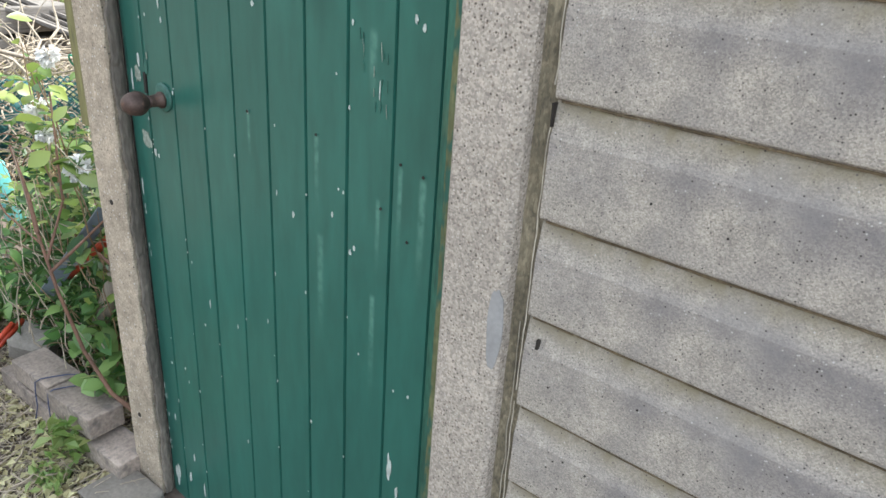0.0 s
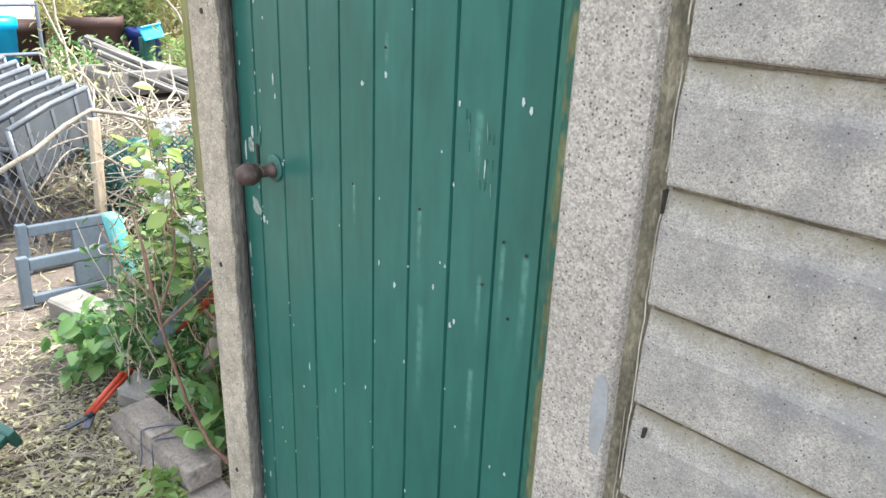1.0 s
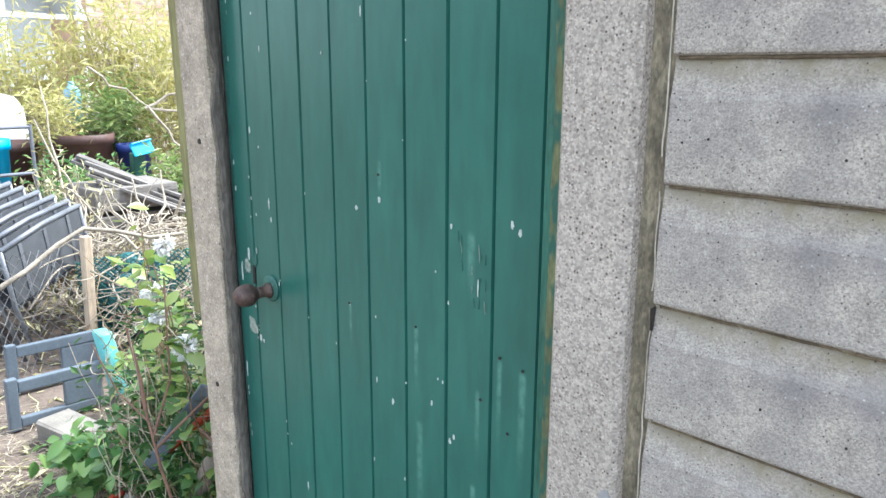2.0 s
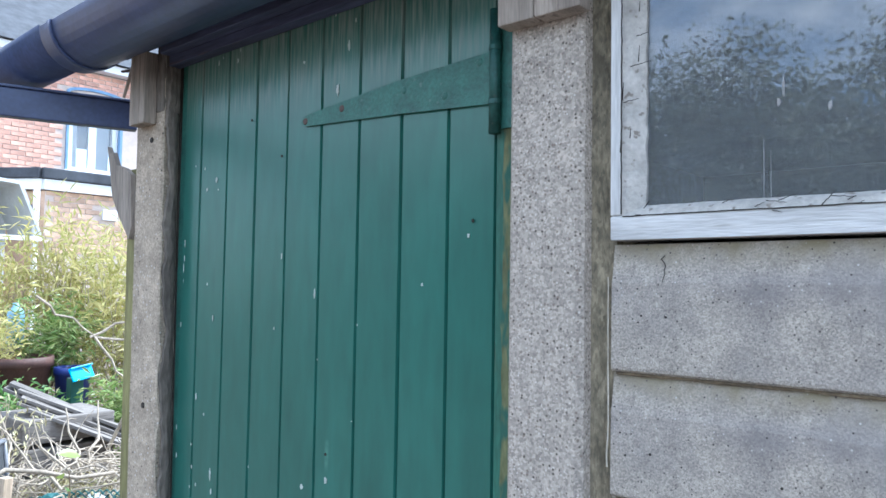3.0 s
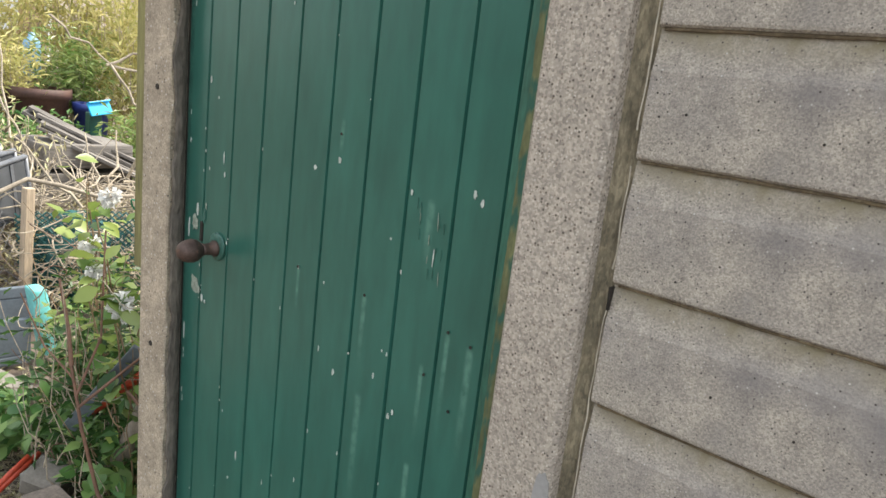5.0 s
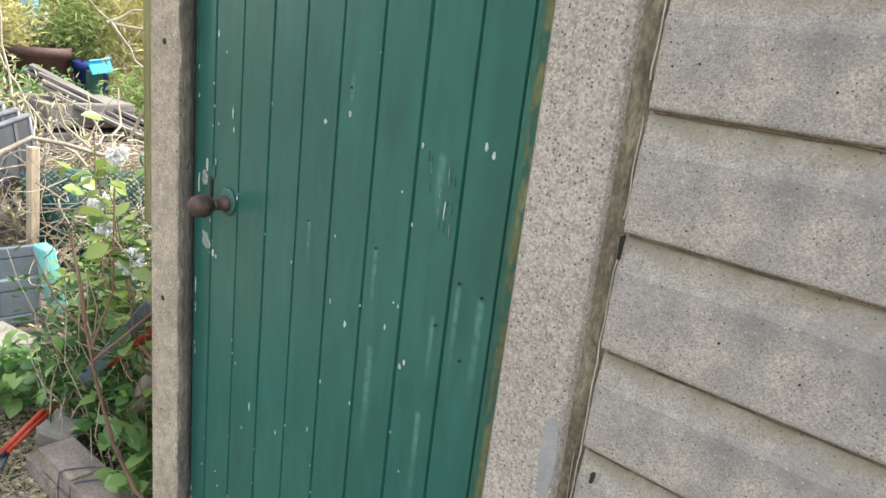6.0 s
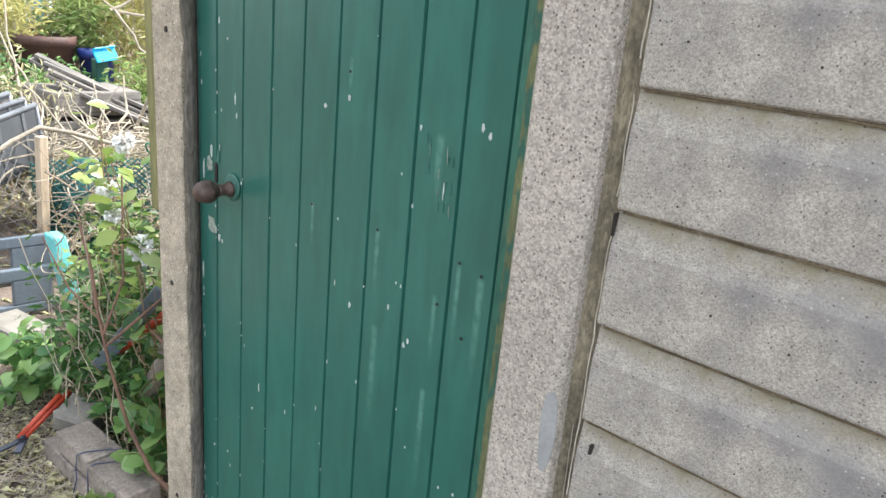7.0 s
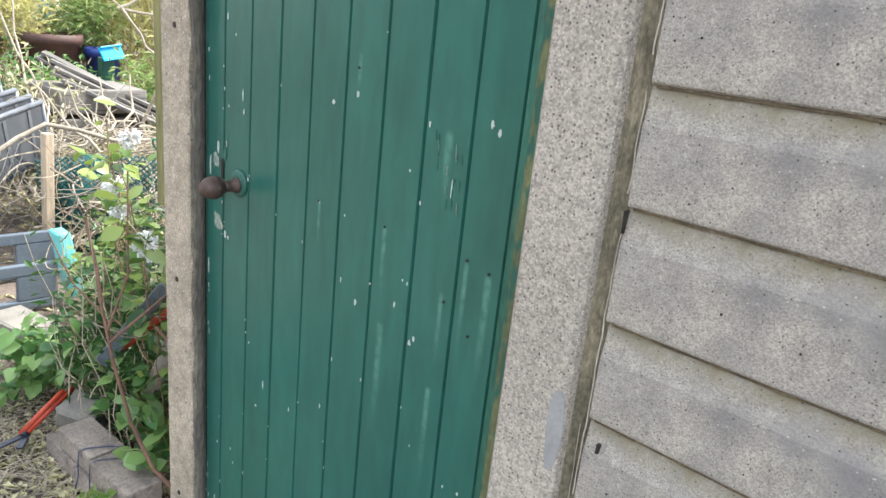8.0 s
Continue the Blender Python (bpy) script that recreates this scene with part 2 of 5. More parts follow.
M_ROSE_STEM = material("red_brown_stem", (0.16, 0.085, 0.055), 0.7, var=0.3, scale=14, fine=90, bump=0.4)
M_PRIMER_DULL = material("dull_primer", (0.27, 0.30, 0.25), 0.8, var=0.3, scale=90, fine=300, bump=0.4, second=(0.12, 0.17, 0.13), cover=0.42, bump_depth=0.001)
M_LIME = material("lime_line", (0.46, 0.42, 0.34), 0.9, var=0.2, scale=30, fine=200, bump=0.6)
M_PATCH = material("grey_filler", (0.29, 0.285, 0.28), 0.85, var=0.12, scale=20, fine=150, bump=0.3)
M_HOLE = material("dark_hole", (0.03, 0.025, 0.02), 0.95, var=0.3, scale=40, bump=0.3)
M_RUST = material("rusty_iron", (0.085, 0.055, 0.045), 0.55, 0.35, var=0.3, scale=30, fine=220, bump=0.35, second=(0.15, 0.085, 0.06), cover=0.42, bump_depth=0.001)
M_TIMBER = material("grey_timber", (0.30, 0.255, 0.21), 0.88, var=0.25, scale=8, fine=90, bump=0.7, stretch=(4, 4, 0.35), second=(0.17, 0.14, 0.115), cover=0.44)
M_PLANK = material("old_plank", (0.19, 0.17, 0.15), 0.9, var=0.3, scale=7, fine=80, bump=0.6, stretch=(4, 0.35, 4), second=(0.10, 0.09, 0.08), cover=0.44, random_value=0.3)
M_BRANCH = material("grey_branch", (0.30, 0.255, 0.20), 0.9, var=0.3, scale=14, fine=90, bump=0.6)
M_TIMBER_GREEN = material("algae_timber", (0.20, 0.185, 0.075), 0.9, var=0.3, scale=9, fine=80, bump=0.6, stretch=(4, 4, 0.35), second=(0.11, 0.10, 0.05), cover=0.42)
M_TIMBER_PALE = material("pale_timber", (0.46, 0.36, 0.26), 0.85, var=0.25, scale=9, fine=80, bump=0.5, stretch=(4, 4, 0.35))
M_WHITE = material("flaking_white_paint", (0.55, 0.545, 0.53), 0.65, var=0.14, scale=14, fine=170, bump=0.9, second=(0.30, 0.28, 0.25), cover=0.37, sharp=0.08, bump_depth=0.003, mid=0.16, mid_scale=55, stretch=(0.22, 1, 2.2))
M_WHITE_UP = material("flaking_white_paint_upright", (0.55, 0.545, 0.53), 0.65, var=0.14, scale=14, fine=170, bump=0.9, second=(0.30, 0.28, 0.25), cover=0.37, sharp=0.08, bump_depth=0.003, mid=0.16, mid_scale=55, stretch=(2.2, 1, 0.22))
M_PUTTY = material("old_putty", (0.44, 0.42, 0.385), 0.8, var=0.18, scale=30, fine=160, bump=0.9, second=(0.22, 0.195, 0.165), cover=0.38, sharp=0.06)
# the next two dark colours are raised towards blue to paint in lens haze
M_BLACK_HAZE = material("hazed_black_plastic", (0.034, 0.047, 0.105), 0.42, var=0.25, scale=9, fine=90, bump=0.08)
M_FASCIA_HAZE = material("hazed_dark_fascia", (0.048, 0.056, 0.105), 0.7, var=0.4, scale=8, fine=70, bump=0.4, stretch=(0.3, 4, 4), second=(0.09, 0.06, 0.055), cover=0.38)
M_ROOF = material("roof_sheet", (0.16, 0.15, 0.14), 0.9, var=0.3, scale=3, fine=50)
M_INSIDE = material("shed_inside", (0.10, 0.09, 0.08), 0.95, var=0.3, scale=4)
M_SOIL = material("trodden_soil", (0.115, 0.088, 0.070), 0.97, var=0.3, scale=1.6, fine=40, bump=0.9, second=(0.215, 0.168, 0.135), cover=0.46, sharp=0.25, bump_depth=0.02)
M_BRICK_OLD = material("old_block", (0.27, 0.222, 0.185), 0.93, var=0.32, scale=9, fine=110, bump=0.8, second=(0.16, 0.135, 0.12), cover=0.45, random_value=0.18, bump_depth=0.006)
M_STONE = material("concrete_block", (0.20, 0.18, 0.155), 0.93, var=0.2, scale=8, fine=100, bump=0.6, bump_depth=0.006)
M_STRAW = material("dry_twig", (0.37, 0.31, 0.235), 0.85, var=0.3, scale=9, fine=60, bump=0.3)
M_TWIG = material("brown_twig", (0.20, 0.135, 0.075), 0.8, var=0.3, scale=12, fine=80, bump=0.4)
M_GREYBLUE = material("grey_blue_plastic", (0.11, 0.132, 0.158), 0.5, var=0.15, scale=6, fine=90, bump=0.1)
M_TEAL = material("teal_plastic", (0.16, 0.52, 0.52), 0.45, var=0.15, scale=7, fine=70, bump=0.1)
M_CHAIR = material("grey_chair_metal", (0.16, 0.165, 0.18), 0.45, 0.25, var=0.2, scale=7, fine=80, bump=0.1)
M_SLING = material("dark_sling_fabric", (0.075, 0.078, 0.085), 0.8, var=0.2, scale=10, fine=220, bump=0.4)
M_RED = material("red_grip", (0.42, 0.05, 0.02), 0.5, var=0.2, scale=14, fine=90, bump=0.15)
M_STEEL = material("dull_steel", (0.055, 0.06, 0.08), 0.45, 0.5, var=0.3, scale=20, fine=120, bump=0.2)
M_NET = material("green_net", (0.010, 0.085, 0.085), 0.6, var=0.25, scale=20, bump=0)
M_WIRE = material("wire_mesh", (0.17, 0.165, 0.16), 0.5, 0.4, var=0.25, scale=20, bump=0)
M_POT = material("brown_pot", (0.09, 0.045, 0.035), 0.65, var=0.25, scale=8, fine=60, bump=0.2)
M_BLUE = material("blue_plastic", (0.015, 0.40, 0.72), 0.4, var=0.12, scale=6, fine=60, bump=0.05)
M_NAVY = material("navy_plastic", (0.015, 0.03, 0.15), 0.45, var=0.2, scale=6, fine=60, bump=0.05)
M_PALEBLUE = material("pale_blue_plastic", (0.22, 0.38, 0.52), 0.5, var=0.15, scale=8, fine=60, bump=0.05)
M_DARKGREEN = material("dark_green_plastic", (0.012, 0.06, 0.045), 0.5, var=0.2, scale=7, fine=60, bump=0.1)
M_ROPE = material("green_cord", (0.02, 0.28, 0.15), 0.6, var=0.2, scale=40, bump=0)
M_BRICK = material("house_brick", (0.64, 0.37, 0.275), 0.9, var=0.16, scale=5, fine=50, bump=0.3, random_value=0.22)
M_BRICK_PALE = material("extension_brick", (0.55, 0.38, 0.27), 0.9, var=0.16, scale=5, fine=50, bump=0.3, random_value=0.22)
M_JOINT = material("pale_joint", (0.58, 0.48, 0.41), 0.95, var=0.12, scale=6, fine=60, bump=0.2)
M_UPVC = material("white_upvc", (0.80, 0.80, 0.80), 0.35, var=0.04, scale=4, fine=40, bump=0)
M_BLUEPAINT = material("blue_window_paint", (0.18, 0.30, 0.46), 0.5, var=0.12, scale=8, bump=0.05)
M_FELT = material("roof_felt", (0.06, 0.065, 0.075), 0.9, var=0.25, scale=6, fine=80, bump=0.4)
M_SHEET = material("milky_sheet", (0.55, 0.56, 0.57), 0.35, var=0.12, scale=3, fine=30, bump=0.05)
M_CURTAIN = material("net_curtain", (0.75, 0.75, 0.74), 0.9, var=0.08, scale=20, stretch=(6, 6, 0.3), bump=0)
M_BARK = material("bark", (0.09, 0.07, 0.05), 0.95, var=0.3, scale=7, fine=50, bump=0.9, stretch=(1, 1, 0.3), bump_depth=0.02)
M_LEAF_BRIGHT = leaf_material("bright_leaf", (0.13, 0.23, 0.05), (0.37, 0.42, 0.16), 0.36)
M_LEAF_MID = leaf_material("mid_leaf", (0.05, 0.15, 0.035), (0.27, 0.40, 0.13), 0.34)
M_LEAF_DARK = leaf_material("dark_leaf", (0.025, 0.075, 0.018), (0.07, 0.15, 0.035))
M_LEAF_STRAW = leaf_material("bamboo_leaf", (0.36, 0.36, 0.11), (0.66, 0.58, 0.27))
M_LEAF_CLIMBER = leaf_material("climber_leaf", (0.06, 0.15, 0.03), (0.33, 0.40, 0.10), 0.36)
M_LEAF_DRY = leaf_material("fallen_leaf", (0.24, 0.20, 0.10), (0.64, 0.60, 0.35), 0.7, 0.15)
M_LEAF_TREE = leaf_material("tree_leaf", (0.07, 0.09, 0.055), (0.42, 0.43, 0.33), 0.6, 0.25)
M_PETAL = leaf_material("white_petal", (0.72, 0.72, 0.70), (0.85, 0.84, 0.83), 0.6, 0.3)

M_GLASS = bpy.data.materials.new("dusty_glass")
M_GLASS.use_nodes = True
gn, gl = M_GLASS.node_tree.nodes, M_GLASS.node_tree.links
gb = gn["Principled BSDF"]
gb.inputs["Base Color"].default_value = (0.9, 0.93, 0.95, 1)
gb.inputs["Transmission Weight"].default_value = 1.0
gb.inputs["IOR"].default_value = 1.74
g_tc, g_no, g_ra = gn.new("ShaderNodeTexCoord"), gn.new("ShaderNodeTexNoise"), gn.new("ShaderNodeValToRGB")
g_no.inputs["Scale"].default_value, g_no.inputs["Detail"].default_value = 40.0, 6.0
g_ra.color_ramp.elements[0].position, g_ra.color_ramp.elements[1].position = 0.35, 0.8
g_ra.color_ramp.elements[0].color, g_ra.color_ramp.elements[1].color = (0.0, 0.0, 0.0, 1), (0.012, 0.012, 0.012, 1)
gl.new(g_tc.outputs["Object"], g_no.inputs["Vector"])
gl.new(g_no.outputs["Fac"], g_ra.inputs["Fac"])
gl.new(g_ra.outputs["Color"], gb.inputs["Roughness"])
g_df, g_mx = gn.new("ShaderNodeBsdfDiffuse"), gn.new("ShaderNodeMixShader")
g_df.inputs["Color"].default_value = (0.42, 0.45, 0.48, 1)
g_mx.inputs["Fac"].default_value = 0.14
gl.new(gb.outputs["BSDF"], g_mx.inputs[1])
gl.new(g_df.outputs["BSDF"], g_mx.inputs[2])
gl.new(g_mx.outputs["Shader"], gn["Material Output"].inputs["Surface"])


# ---- building helpers ----
def mesh_of(name, bm, mat, smooth=False):
    me = bpy.data.meshes.new(name)
    if smooth:
        for f in bm.faces:
            f.smooth = True
    bm.to_mesh(me)
    bm.free()
    me.materials.append(mat)
    return me


def part(name, bm, mat, parent=None, label="", smooth=False):
    ob = new(name, mesh_of(name, bm, mat, smooth))
    if parent is not None:
        ob.parent = parent
    if label:
        ob["label"] = label
    return ob


def piece(name, me, parent, m):
    """One more object on a shared mesh."""
    ob = new(name, me)
    ob.parent = parent
    ob.matrix_basis = m
    return ob


def thing(name, label, category, group="", kind="", at=(0, 0, 0)):
    ob = new(name)
    ob.location = at
    ob.empty_display_size = 0.05
    return tagged(ob, label, category, group, kind)


def add_box(bm, lo, hi, bevel=0.0, m=None, rough=0.0, cuts=0):
    res = bmesh.ops.create_cube(bm, size=1.0)
    vs = res["verts"]
    c = [(a + b) / 2 for a, b in zip(lo, hi)]
    sz = [abs(b - a) for a, b in zip(lo, hi)]
    for v in vs:
        v.co = Vector((v.co.x * sz[0] + c[0], v.co.y * sz[1] + c[1], v.co.z * sz[2] + c[2]))
    edges = list({e for v in vs for e in v.link_edges})
    if bevel:
        out = bmesh.ops.bevel(bm, geom=edges, offset=bevel, segments=2, affect="EDGES", profile=0.6)
        vs = list({v for f in out["faces"] for v in f.verts} | {v for v in vs if v.is_valid})
    if rough:
        for v in vs:
            v.co += Vector((random.uniform(-1, 1), random.uniform(-1, 1), random.uniform(-1, 1))) * rough
    if m is not None:
        for v in vs:
            v.co = m @ v.co
    return vs


def box(lo, hi, bevel=0.0, m=None, rough=0.0):
    bm = bmesh.new()
    add_box(bm, lo, hi, bevel, m, rough)
    return bm


def add_tube(bm, pts, r0, r1=None, sides=6, cap=True):
    """A tapered tube along a polyline."""
    r1 = r0 if r1 is None else r1
    pts = [Vector(p) for p in pts]
    rings = []
    n = len(pts)
    for i, p in enumerate(pts):
        d = (pts[min(i + 1, n - 1)] - pts[max(i - 1, 0)]).normalized()
        a = d.orthogonal().normalized() if not rings else None
        if a is None:
            a = (prev - d * prev.dot(d)).normalized()
        prev = a
        b = d.cross(a)
        r = r0 + (r1 - r0) * i / max(1, n - 1)
        rings.append([bm.verts.new(p + (a * math.cos(2 * math.pi * k / sides) + b * math.sin(2 * math.pi * k / sides)) * r) for k in range(sides)])
    for q0, q1 in zip(rings, rings[1:]):
        for k in range(sides):
            bm.faces.new((q0[k], q0[(k + 1) % sides], q1[(k + 1) % sides], q1[k]))
    if cap:
        bm.faces.new(rings[0][::-1])
        bm.faces.new(rings[-1])


def tube(pts, r0, r1=None, sides=8):
    bm = bmesh.new()
    add_tube(bm, pts, r0, r1, sides)
    return bm


def add_leaf(bm, m, length, width, fold=0.25, droop=0.25):
    """A leaf of eight faces: a folded, drooping blade with a point."""
    rows = []
    for i, (t, w) in enumerate(((0.0, 0.06), (0.25, 0.75), (0.55, 1.0), (0.82, 0.55), (1.0, 0.02))):
        z = -droop * length * t * t
        mid = bm.verts.new(m @ Vector((t * length, 0, z)))
        le = bm.verts.new(m @ Vector((t * length, w * width / 2, z + fold * w * width / 2)))
        ri = bm.verts.new(m @ Vector((t * length, -w * width / 2, z + fold * w * width / 2)))
        rows.append((le, mid, ri))
    for a, b in zip(rows, rows[1:]):
        bm.faces.new((a[0], a[1], b[1], b[0]))
        bm.faces.new((a[1], a[2], b[2], b[1]))


def leaf_pose(p, out=None, up=0.4):
    yaw = random.uniform(0, 360) if out is None else out + random.uniform(-50, 50)
    return pose(*p, random.uniform(-35, 35), -random.uniform(-20, 60) * up, yaw)


def lathe(profile, segs=24, m=None):
    bm = bmesh.new()
    rings = []
    for r, z in profile:
        rings.append([bm.verts.new((r * math.cos(2 * math.pi * k / segs), r * math.sin(2 * math.pi * k / segs), z)) for k in range(segs)])
    for a, b in zip(rings, rings[1:]):
        for k in range(segs):
            bm.faces.new((a[k], a[(k + 1) % segs], b[(k + 1) % segs], b[k]))
    bm.faces.new(rings[0][::-1])
    bm.faces.new(rings[-1])
    if m is not None:
        bm.transform(m)
    return bm


def prism(outline, axis, a, b):
    """An outline of (u, v) pairs swept from a to b along x (u=y, v=z) or y (u=x, v=z)."""
    bm = bmesh.new()
    f = (lambda u, v, w: (w, u, v)) if axis == "x" else (lambda u, v, w: (u, w, v))
    p = [bm.verts.new(f(u, v, a)) for u, v in outline]
    q = [bm.verts.new(f(u, v, b)) for u, v in outline]
    n = len(outline)
    for i in range(n):
        bm.faces.new((p[i], p[(i + 1) % n], q[(i + 1) % n], q[i]))
    bm.faces.new(p[::-1])
    bm.faces.new(q)
    bmesh.ops.recalc_face_normals(bm, faces=bm.faces)
    return bm


def wander(p0, p1, n=6, amp=0.03):
    p0, p1 = Vector(p0), Vector(p1)
    out = []
    for i in range(n + 1):
        t = i / n
        w = math.sin(math.pi * t)
        out.append(p0.lerp(p1, t) + Vector([random.uniform(-amp, amp) * (0.3 + w) for _ in range(3)]))
    return out


def bend(p0, p1, amp, n=12):
    """A smoothly bent stem."""
    p0, p1 = Vector(p0), Vector(p1)
    k = [(Vector([random.gauss(0, 1) for _ in range(3)]) * amp / f, f, random.uniform(0, 6.3)) for f in (1, 2, 3)]
    return [p0.lerp(p1, i / n) + sum((v * math.sin(math.pi * f * i / n + ph) for v, f, ph in k), Vector()) for i in range(n + 1)]


# ---- ground ----
PIVOT = Vector((0.61, -0.82, 0))


def rise(x, y):
    """The garden climbs gently away from the shed."""
    r = min(14.0, (Vector((x, y, 0)) - PIVOT).length) if x < -0.8 else 0.0
    return 0.025 * max(0.0, min(r, 4.1) - 2.1) + 0.058 * max(0.0, r - 4.1)


def ground_height(x, y):
    h = rise(x, y) + 0.018 * noise.noise(Vector((x * 1.7, y * 1.7, 3))) + 0.008 * noise.noise(Vector((x * 7, y * 7, 9)))
    return h - 0.03


bm = bmesh.new()
cuts = sorted({-400, -120, -40, -20, -16, -14, -13, -12, -11, -10, -9} | {-8 + 0.2 * i for i in range(61)} | {6, 12, 40, 120, 400})
cuts_y = sorted({-400, -120, -40, -16, -8, -4, -2} | {-1.2 + 0.12 * i for i in range(46)} | {6, 8, 12, 16, 40, 120, 400})
grid = [[bm.verts.new((x, y, ground_height(x, y))) for y in cuts_y] for x in cuts]
for i in range(len(cuts) - 1):
    for j in range(len(cuts_y) - 1):
        bm.faces.new((grid[i][j], grid[i + 1][j], grid[i + 1][j + 1], grid[i][j + 1]))
ground = tagged(part("ground", bm, M_SOIL, smooth=True), "trodden brown garden soil with dry litter", "ground", kind="structure")

# ---- shed: walls ----
POST_Y, PANEL_Y = -0.055, -0.040
JOINTS = [1.6595, 1.511, 1.3685, 1.2245, 1.0755, 0.940, 0.798, 0.665, 0.527, 0.389, 0.251, 0.113, -0.04]
wall_front = thing("wall_front", "grey cast concrete panel wall of the shed", "wall", kind="structure")


def panel_mesh(h, x0, x1):
    """A long cast panel, hung from its top edge: the upper edge leans back under the panel above."""
    y, t = PANEL_Y, -0.002
    rows = [(y + 0.0008, -h + 0.0025), (y, -h + 0.006), (y + 0.001, -0.046), (y + 0.0035, -0.038), (y + 0.0085, t), (y + 0.06, t), (y + 0.06, -h), (y + 0.004, -h)]
    return prism(rows, "x", x0, x1)


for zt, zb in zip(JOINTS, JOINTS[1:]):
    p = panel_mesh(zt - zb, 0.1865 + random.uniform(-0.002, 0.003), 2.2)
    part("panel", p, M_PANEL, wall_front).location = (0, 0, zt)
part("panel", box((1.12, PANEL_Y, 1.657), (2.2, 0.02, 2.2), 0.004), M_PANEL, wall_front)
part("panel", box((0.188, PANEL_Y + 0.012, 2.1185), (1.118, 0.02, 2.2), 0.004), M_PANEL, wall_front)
# near-black backing that shows through the gaps between panels
part("damp_joint", box((0.184, PANEL_Y + 0.02, -0.04), (2.19, 0.018, 1.64)), M_HOLE, wall_front)
# small air holes in the panels
random.seed(77)
for i in range(170):
    k = random.randrange(9)
    hx, hz = 0.2 + 0.9 * random.random() ** 1.2, JOINTS[k + 1] + random.uniform(0.008, JOINTS[k] - JOINTS[k + 1] - 0.05)
    r = random.choice((0.0007, 0.0009, 0.0012, 0.0016))
    m = pose(hx, PANEL_Y + 0.0007, hz, 90, 0, 0)
    part("air_hole", lathe([(r, 0.0), (r * 0.9, 0.0011)], 7, m @ Matrix.Diagonal((1, random.uniform(0.8, 1.3), 1, 1))), M_HOLE, wall_front)
part("air_hole", box((0.205, PANEL_Y - 0.0006, 0.897), (0.2085, PANEL_Y + 0.02, 0.911), 0.001, None, 0.0008), M_HOLE, wall_front)
part("crack", tube([(0.252 + 0.006 * noise.noise(Vector((q * 4, 1, 2))), PANEL_Y + 0.0012 + 0.004 * q, 1.612 + 0.032 * q) for q in np.linspace(0, 1, 9)], 0.0004, 0.0007, 5), M_HOLE, wall_front)
# a thin tan-brown line drawn under each lip as its shadow
for k, zb in enumerate(JOINTS[1:-1]):
    pts = [(x, PANEL_Y + 0.0062 + 0.0012 * noise.noise(Vector((x * 30, k, 1))), zb - 0.0018 + 0.0012 * noise.noise(Vector((x * 24, k, 7)))) for x in np.linspace(0.193, 2.15, 160)]
    part("joint_dirt", tube(pts, 0.0022, 0.0022, 6), M_JOINT_SHADE, wall_front)
random.seed(78)
wall_side = tagged(part("wall_west", box((-0.985, 0.032, -0.04), (-0.88, 3.0, 2.19), 0.004), M_PANEL), "plain concrete side wall of the shed", "wall", kind="structure")
tagged(part("wall_east", box((2.12, 0.03, -0.04), (2.2, 3.0, 2.19), 0.004), M_INSIDE), "plain end wall of the shed", "wall", kind="structure")
tagged(part("wall_north", box((-0.88, 2.92, -0.04), (2.12, 3.0, 2.19), 0.004), M_INSIDE), "plain back wall of the shed", "wall", kind="structure")
tagged(part("ceiling", prism([(-0.13, 2.205), (3.1, 2.195), (3.1, 2.235), (-0.13, 2.245)], "x", -1.0, 2.3), M_ROOF), "grey roof sheet of the shed", "ceiling", kind="structure")


# ---- concrete posts ----
def ragged_post(x0, x1, y0, y1, z0, z1, wear, seed, c=0.008, taper=0.0):
    """A cast post with chamfers that are chipped along its height."""
    bm = bmesh.new()
    n = 140
    rings = []
    for i in range(n + 1):
        z = z0 + (z1 - z0) * i / n
        w = wear * max(0.0, noise.noise(Vector((seed, 0, z * 14))) + 0.45 * noise.noise(Vector((seed, 4, z * 45))) + 0.1)
        v = 0.2 * wear * noise.noise(Vector((seed, 8, z * 30)))
        q = c + w
        pts = [(x0, y1), (x0, y0 + c), (x0 + c + v, y0), (x1 - q * 0.8, y0), (x1 - 0.2 * w, y0 + q * 0.9), (x1 - taper * 0.3, y0 + q + 0.012), (x1 - taper, y1)]
        rings.append([bm.verts.new((a, b, z)) for a, b in pts])
    for p, q in zip(rings, rings[1:]):
        for k in range(6):
            bm.faces.new((p[k], p[k + 1], q[k + 1], q[k]))
        bm.faces.new((p[6], p[0], q[0], q[6]))
    bm.faces.new(rings[0][::-1])
    bm.faces.new(rings[-1])
    bmesh.ops.recalc_face_normals(bm, faces=bm.faces)
    return bm


post_r = thing("concrete_post", "exposed aggregate concrete post beside the green door", "post", "concrete posts of the shed")
part("shaft", ragged_post(0.048, 0.157, POST_Y, 0.05, -0.04, 2.09, 0.0055, 1.0), M_POST, post_r)
ring = []
for i in range(30):
    a = 2 * math.pi * i / 30
    ring.append((0.148 + 0.013 * math.cos(a) + 0.003 * noise.noise(Vector((a, 1, 1))), 0.908 + 0.062 * math.sin(a) * (1 + 0.2 * noise.noise(Vector((a * 2, 5, 1))))))
bm = prism(ring, "y", POST_Y - 0.0012, POST_Y + 0.0005)
part("filler_patch", bm, M_PATCH, post_r, "smooth grey filler patch")
post_l = thing("concrete_post", "weathered concrete post with chipped edge and bolt holes", "post", "concrete posts of the shed")
LEAN = 0.0165
LX0, LX1, LY = -0.960, -0.843, -0.040


